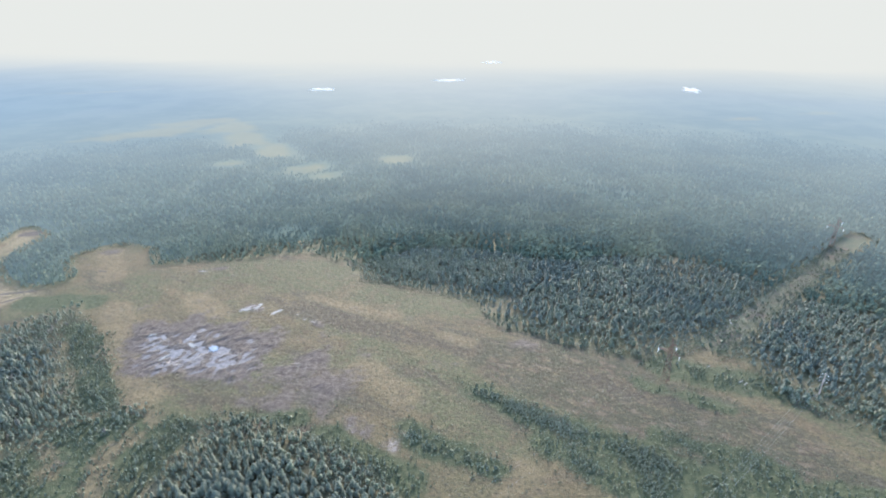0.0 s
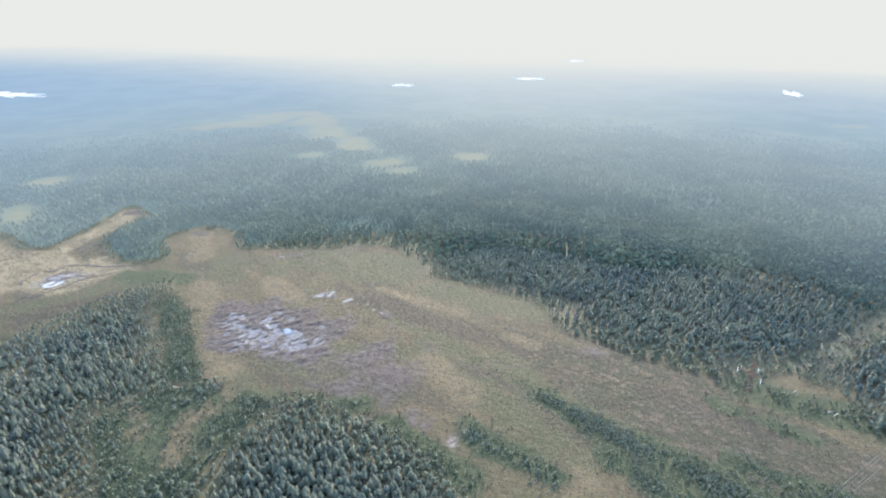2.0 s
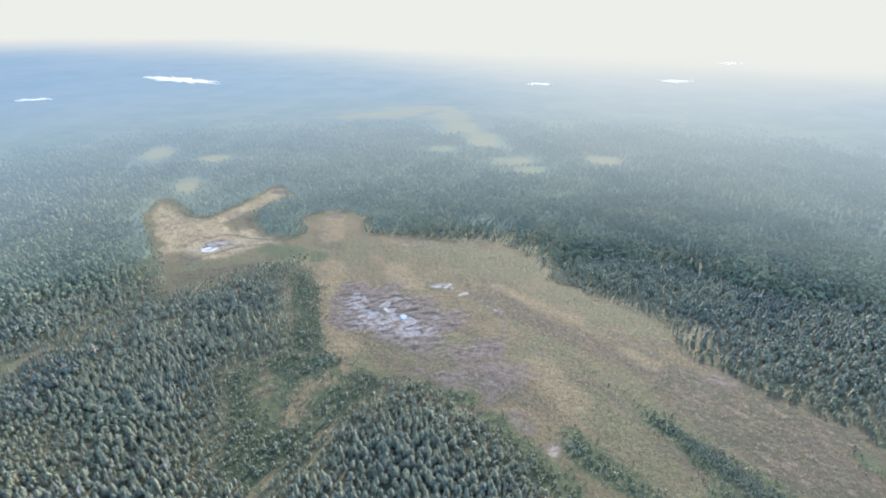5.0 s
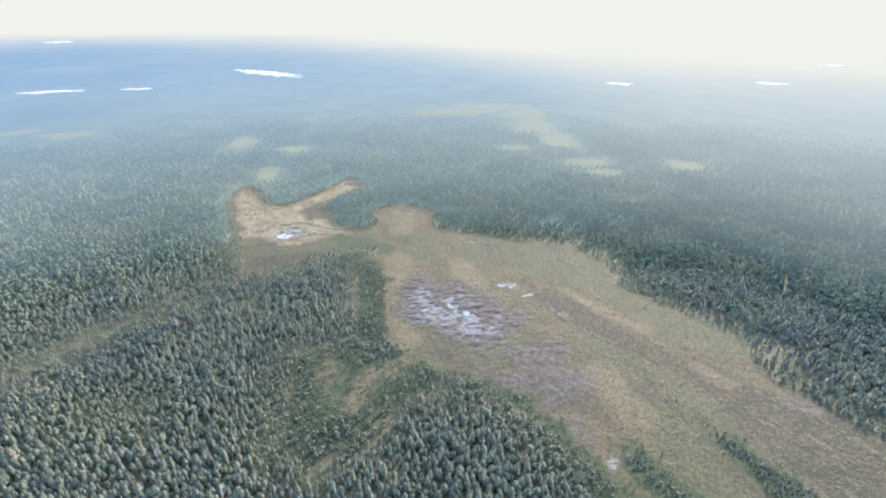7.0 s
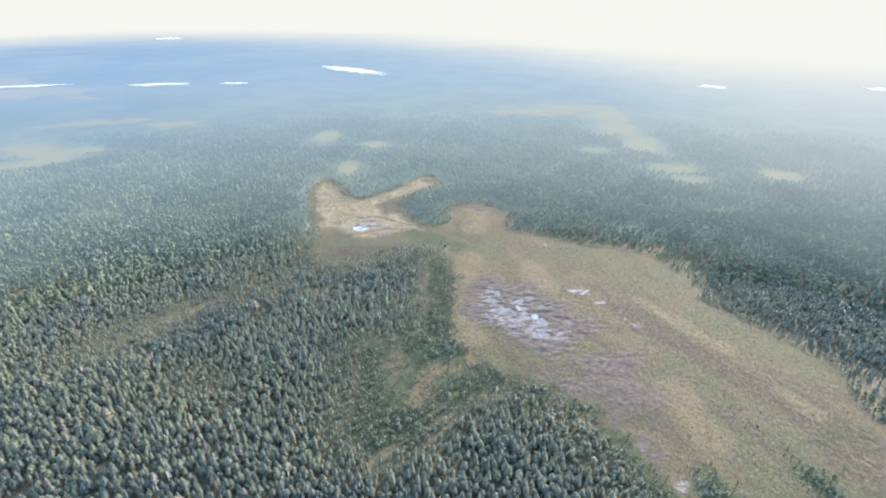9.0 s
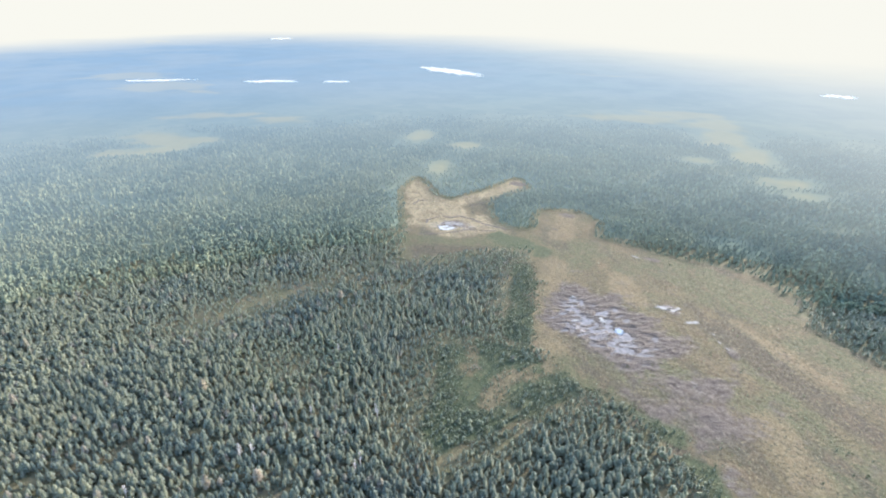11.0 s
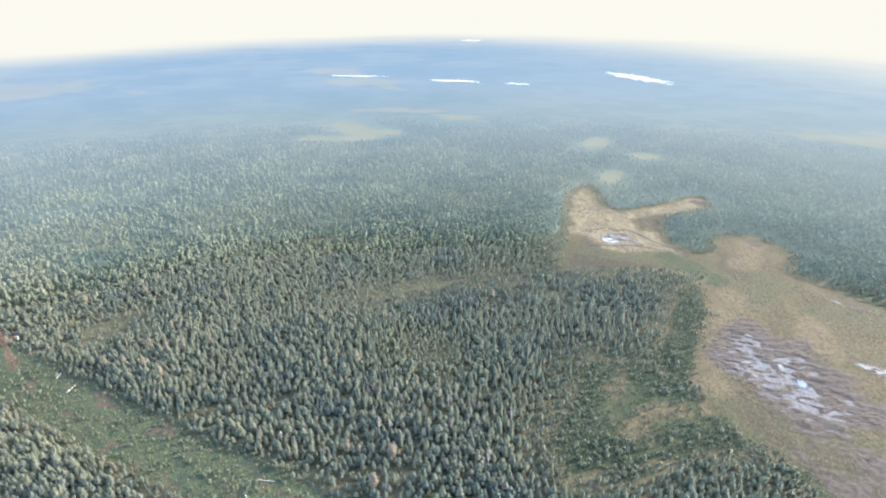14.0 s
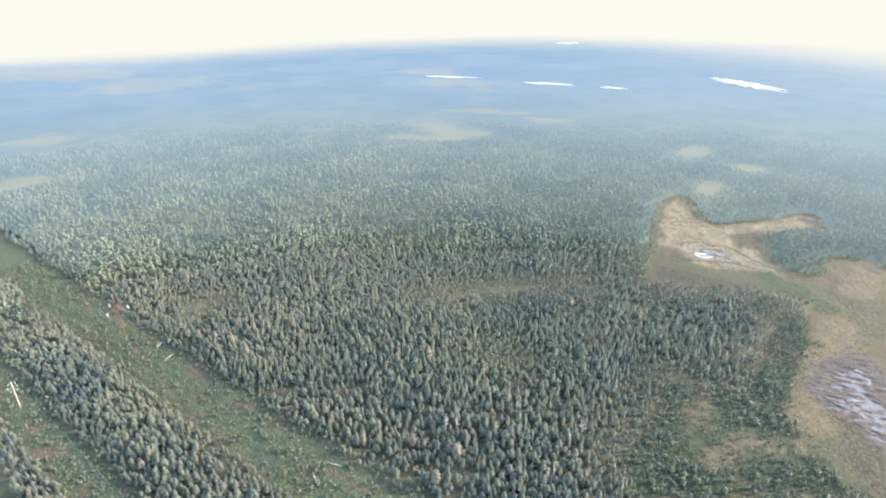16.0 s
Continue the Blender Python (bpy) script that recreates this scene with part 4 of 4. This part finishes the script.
def bushes():
    r = np.random.RandomState(8)
    out = []
    x, y = scatter(r, -260, 200, 90, 300, 1.45)
    d, s = open_ground(x, y), scrub_at(x, y)
    s = np.maximum(s, np.minimum(4.0, shrub_land(x, y)) + 7 * (fbm(x / 9, y / 9, 29) - 0.55))
    p = np.clip(0.4 + s / 13, 0, 1) * 0.85 * np.clip(2.2 * fbm(x / 5, y / 5, 15) - 0.4, 0.1, 1) + np.where((d > -16) & (d < 2.5), 0.5, 0.0)
    keep = in_sight(x, y, 118, 330) & (r.uniform(0, 1, len(x)) < p) & (mud_at(x, y) < 0.3)
    out.append((x[keep], y[keep], np.clip(0.75 + 0.05 * s[keep], 0.5, 1.25)))
    x, y = scatter(r, -450, 330, -260, 380, 1.35)
    c = cutting(x, y)
    keep = in_sight(x, y, 118, 420) & (c > -3) & (open_ground(x, y) < 4) & (r.uniform(0, 1, len(x)) < np.clip(2.4 * fbm(x / 8, y / 8, 17) - 0.2, 0.15, 1))
    out.append((x[keep], y[keep], 0.35 + 1.1 * r.uniform(0, 1, keep.sum()) ** 2))
    x, y = scatter(r, -420, 200, 100, 400, 3.2)
    d = open_ground(x, y)
    keep = in_sight(x, y, 118, 450) & (d > 0) & (mud_at(x, y) < 0.25) & (r.uniform(0, 1, len(x)) < 0.5 * np.clip(fbm(x / 20, y / 20, 77) - 0.35, 0, 1))
    out.append((x[keep], y[keep], r.uniform(0.35, 0.85, keep.sum())))
    x, y = scatter(r, -270, 200, -150, 270, 2.4)
    d = open_ground(x, y)
    keep = in_sight(x, y, 118, 262) & ((d < 0) | (thin_at(x, y) > 0)) & (cutting(x, y) < 0) & (r.uniform(0, 1, len(x)) < 0.75)
    out.append((x[keep], y[keep], r.uniform(0.6, 1.7, keep.sum())))
    x, y, z = (np.concatenate(q) for q in zip(*out))
    tint = np.clip(0.6 * fbm(x / 11, y / 11, 51) + r.uniform(-0.35, 0.4, len(x)), 0, 0.94)
    woods("bushes", "low grey-green willow and dwarf birch bushes", np.stack([x, y, level(x, y)], 1), z * r.uniform(0.6, 1.3, len(x)), tint,
          BUSH_T, [M_BUSH, M_BARK], "bushes", 14)


bushes()


def hummocks():
    """Low heath-covered hummocks in broken strings across the bog."""
    r = np.random.RandomState(28)
    x, y = scatter(r, -400, 180, 100, 380, 1.6)
    c, q = math.cos(radians(-36)), math.sin(radians(-36))
    u, v = x * c + y * q, -x * q + y * c
    row = fbm(u / 15 + 0.6 * fbm(u / 20, v / 20, 13), v / 3.4 + 1.5 * fbm(u / 25, v / 25, 14), 16)
    d = open_ground(x, y, False)
    keep = in_sight(x, y, 118, 460) & (d > 2) & (mud_at(x, y) < 0.55) & (flooded(x, y) < 0.3) & (r.uniform(0, 1, len(x)) < 3.0 * np.clip(row - 0.56, 0, 0.2))
    x, y, u = x[keep], y[keep], u[keep]
    woods("hummocks", "low dark heath hummocks in broken strings on the bog", np.stack([x, y, level(x, y) - 0.1], 1), 0.25 + 0.65 * r.uniform(0, 1, len(x)) ** 2,
          r.uniform(0, 0.85, len(x)), HUMMOCK_T, [M_HEATH], "hummocks", 29)


hummocks()


def copse():
    """The row of taller birches and pines that crosses the wet bog."""
    r = np.random.RandomState(18)
    pts = []
    for x0, y0, x1, y1, w, num, tall in ((15, 190, 34, 177, 4, 260, 0.22), (31, 178, 54, 162, 7, 560, 0.23), (45, 156, 54, 144, 9, 380, 0.17), (64, 158, 82, 144, 8, 380, 0.26), (72, 146, 72, 132, 8, 240, 0.2), (84, 160, 122, 143, 8, 420, 0.18), (-15, 163, 20, 145, 6, 220, 0.22),
                                         (-14, 164, -8, 158, 4, 14, 0.4), (146, 190, 152, 184, 5, 26, 0.8), (-132, 166, -126, 178, 6, 30, 0.45)):
        f = r.uniform(0, 1, num)
        pts += list(zip(x0 + f * (x1 - x0) + r.normal(0, w / 2, num), y0 + f * (y1 - y0) + r.normal(0, w / 2, num), tall * r.uniform(0.6, 1.15, num)))
    p = np.array(pts)
    woods("birch_row", "row of low grey-green willows and birches on the bog", np.stack([p[:, 0], p[:, 1], level(p[:, 0], p[:, 1])], 1), p[:, 2],
          r.uniform(0.1, 0.8, len(p)), WILLOW_T, [M_WILLOW, M_BARK], "trees", 15)


copse()


def tube(bm, a, b, ra, rb, sides=5):
    a, b = Vector(a), Vector(b)
    ax = (b - a).normalized()
    u = ax.orthogonal().normalized()
    w = ax.cross(u)
    lo = [bm.verts.new(a + ra * (math.cos(t) * u + math.sin(t) * w)) for t in (2 * math.pi * j / sides for j in range(sides))]
    hi = [bm.verts.new(b + rb * (math.cos(t) * u + math.sin(t) * w)) for t in (2 * math.pi * j / sides for j in range(sides))]
    for j in range(sides):
        bm.faces.new((lo[j], lo[(j + 1) % sides], hi[(j + 1) % sides], hi[j]))
    bm.faces.new(lo[::-1])
    bm.faces.new(hi)


def ground_at(x, y):
    return float(level(np.array([x]), np.array([y]))[0])


def snag(x, y, seed):
    r = random.Random(seed)
    root = tagged(new("dead_tree"), "bare bleached grey dead pine among live trees", "dead tree", "bleached snags")
    h = r.uniform(5.5, 8.0)
    bm = bmesh.new()
    tube(bm, (0, 0, -0.4), (0.2, 0.1, h), 0.17, 0.03, 6)
    part("trunk", bm, M_SNAG, root)
    for j in range(16):
        z, a = h * r.uniform(0.3, 0.97), r.uniform(0, 6.28)
        reach = r.uniform(0.8, 1.9) * (1.1 - z / h)
        bm = bmesh.new()
        base, tip = Vector((0, 0, z)), Vector((reach * math.cos(a), reach * math.sin(a), z + r.uniform(-0.2, 0.6)))
        tube(bm, base, tip, 0.09, 0.035, 4)
        midp = base.lerp(tip, 0.6)
        tube(bm, midp, midp + Vector((0.5 * math.cos(a + 0.9), 0.5 * math.sin(a + 0.9), 0.25)), 0.05, 0.025, 3)
        part("branch", bm, M_SNAG, root)
    root.matrix_basis = pose(x, y, ground_at(x, y), r.uniform(-4, 4), r.uniform(-4, 4), r.uniform(0, 360))


def rusty_pine(x, y, seed):
    r = np.random.RandomState(seed)
    root = tagged(new("dying_pine"), "rust-brown dead-needled pine among green trees", "tree", "rust-brown pines")
    bm = bmesh.new()
    tube(bm, (0, 0, -0.4), (0.1, 0, 6.4), 0.16, 0.03, 6)
    part("trunk", bm, M_BARK, root)
    v, f = crown_arrays(r, 38, r.uniform(6.6, 7.8), r.uniform(2.8, 3.5), size=0.8)
    me = mesh_from("crown", v, f, [M_RUST_NEEDLE])
    point_attribute(me, "tint", r.uniform(0, 0.8, len(v)))
    crown = new("crown", me)
    crown.parent = root
    root.matrix_basis = pose(x, y, ground_at(x, y), 0, 0, r.uniform(0, 360))


for k, (x, y) in enumerate(SNAGS):
    snag(x, y, 400 + k)
for k, (x, y) in enumerate(RUSTY):
    rusty_pine(x, y, 430 + k)


def fallen_log(a, b, label):
    root = tagged(new("fallen_log"), label, "log", "fallen logs")
    bm = bmesh.new()
    za, zb = ground_at(*a), ground_at(*b)
    tube(bm, (*a, za + 0.22), (*b, zb + 0.2), 0.16, 0.10, 8)
    part("stem", bm, M_LOG, root)
    for f in (0.35, 0.6, 0.8):
        bm = bmesh.new()
        p = Vector((*a, za + 0.2)).lerp(Vector((*b, zb + 0.2)), f)
        tube(bm, p, p + Vector((0.3, -0.5, 0.55)), 0.05, 0.02, 4)
        part("branch", bm, M_SNAG, root)


fallen_log((-246.5, -72.3), (-251, -70.6), "bleached fallen log in the cleared strip")
fallen_log((-234.6, -66.3), (-239, -63.6), "bleached fallen log in the cleared strip")
fallen_log((-153.5, 2.0), (-150.5, 7.0), "bleached fallen log in the cleared strip")
fallen_log((-149, -3.0), (-144, -1.5), "bleached fallen log in the cleared strip")
for a, b in (((130, 194.6), (132.6, 195.6)), ((131.4, 192.6), (133.4, 194.2)), ((120.5, 205), (123, 207.2)), ((150, 243), (151.5, 247))):
    fallen_log(a, b, "short bleached log on the rough clearing")


# ---- power lines ----
YAW = math.degrees(math.atan2(LINE.y, LINE.x))


def insulator(parent, x, y, top, length, wide=0.15):
    """A string of white discs on a rod."""
    bm = bmesh.new()
    tube(bm, (x, y, top), (x, y, top - length), 0.05, 0.05, 5)
    discs = max(3, int(length / 0.17))
    for j in range(discs):
        z = top - 0.12 - j * (length - 0.2) / (discs - 1)
        tube(bm, (x, y, z + 0.05), (x, y, z - 0.05), 0.5 * wide, wide, 8)
    return part("insulator", bm, M_GLASS, parent, "string of white porcelain discs")


ARMS = [(5.5, 14.9), (-2.3, 19.2), (-4.2, 15.0)]      # reach across the line (+ to the north-west), height


def lattice_tower(x, y):
    root = tagged(new("lattice_tower"), "rust-red lattice power-line tower with three white insulator strings", "power tower", "lattice towers")
    top, base, waist = 20.0, 1.25, 0.42
    half = lambda z: base + (waist - base) * min(1, z / top)  # noqa: E731
    corners = [(1, 1), (-1, 1), (-1, -1), (1, -1)]
    for sx, sy in corners:
        bm = bmesh.new()
        tube(bm, (sx * base, sy * base, -0.3), (sx * waist, sy * waist, top), 0.08, 0.06, 4)
        part("leg", bm, M_STEEL, root)
    for (ax, ay), (bx, by) in zip(corners, corners[1:] + corners[:1]):
        for j in range(8):
            z0, z1 = top * j / 8, top * (j + 1) / 8
            h0, h1 = half(z0), half(z1)
            bm = bmesh.new()
            tube(bm, (ax * h0, ay * h0, z0), (bx * h1, by * h1, z1), 0.035, 0.035, 4)
            tube(bm, (bx * h0, by * h0, z0), (ax * h1, ay * h1, z1), 0.035, 0.035, 4)
            part("brace", bm, M_STEEL, root)
    bm = bmesh.new()
    for sx, sy in corners:
        tube(bm, (sx * waist, sy * waist, top), (0, 0, top + 2.2), 0.07, 0.05, 4)
    part("peak", bm, M_STEEL, root)
    for reach, z in ARMS:
        s = 1 if reach > 0 else -1
        h = half(z)
        bm = bmesh.new()
        for sy in (1, -1):
            tube(bm, (sy * h, s * h, z), (0, reach, z), 0.07, 0.06, 4)
            tube(bm, (sy * h, s * h, z + 1.5), (0, reach, z), 0.06, 0.05, 4)
            for f in (0.35, 0.65):
                p, q = Vector((sy * h, s * h, z)), Vector((0, reach, z))
                u, v = Vector((sy * h, s * h, z + 1.5)), q
                tube(bm, p.lerp(q, f), u.lerp(v, f), 0.035, 0.035, 3)
        part("crossarm", bm, M_STEEL, root)
        insulator(root, 0, reach, z - 0.05, 2.0)
    root.matrix_basis = pose(x, y, ground_at(x, y), 0, 0, YAW)


def pole_mast(x, y):
    root = tagged(new("power_pole"), "tall pale wooden power pole with white insulators", "power pole", "wooden power poles")
    bm = bmesh.new()
    tube(bm, (0, 0, -0.4), (0, 0, 13.0), 0.26, 0.17, 10)
    part("pole", bm, M_POLE, root)
    for z, reach in ((12.3, 1.1), (10.6, 1.6), (9.0, 1.1)):
        bm = bmesh.new()
        tube(bm, (0, -reach, z), (0, reach, z), 0.05, 0.05, 5)
        tube(bm, (0, 0.1, z - 0.7), (0, reach * 0.7, z), 0.035, 0.035, 4)
        tube(bm, (0, -0.1, z - 0.7), (0, -reach * 0.7, z), 0.035, 0.035, 4)
        part("crossarm", bm, M_GREY_STEEL, root, "grey steel crossarm")
        for s in (1, -1):
            insulator(root, 0, s * reach, z - 0.03, 0.5, 0.11)
    root.matrix_basis = pose(x, y, ground_at(x, y), 0, 0, YAW)


def cable(a, b, sag, label, group):
    """One wire between two supports, hanging in a shallow curve."""
    n = 24
    a, b = Vector(a), Vector(b)
    side = (b - a).cross(Vector((0, 0, 1))).normalized()
    bm = bmesh.new()
    last = None
    for j in range(n + 1):
        f = j / n
        p = a.lerp(b, f) - Vector((0, 0, 4 * sag * f * (1 - f)))
        ring = [bm.verts.new(p + 0.011 * (math.cos(t) * side + math.sin(t) * Vector((0, 0, 1)))) for t in (0, 2.09, 4.19)]
        if last:
            for q in range(3):
                bm.faces.new((last[q], last[(q + 1) % 3], ring[(q + 1) % 3], ring[q]))
        last = ring
    me = bpy.data.meshes.new("power_cable")
    bm.to_mesh(me)
    bm.free()
    me.materials.append(M_WIRE)
    tagged(new("power_cable", me), label, "cable", group)


def along(p, q, offsets, sag, label, group):
    for reach, z in offsets:
        across = Vector((-LINE.y, LINE.x)) * reach
        a, b = Vector(p) + across, Vector(q) + across
        cable((a.x, a.y, ground_at(*p) + z), (b.x, b.y, ground_at(*q) + z), sag, label, group)


for x, y in TOWERS:
    lattice_tower(x, y)
for x, y in POLES:
    pole_mast(x, y)
hang = [(r, z - 2.05) for r, z in ARMS]
for p, q in zip(TOWERS, TOWERS[1:]):
    along(p, q, hang, 4.0, "thin grey wire hanging between lattice towers", "wires of the lattice towers")
wires = [(s * r, z - 0.75) for z, r in ((12.3, 1.1), (10.6, 1.6), (9.0, 1.1)) for s in (1, -1)]
for p, q in zip(POLES, POLES[1:]):
    along(p, q, wires, 3.0, "thin grey wire hanging between wooden poles", "wires of the wooden poles")
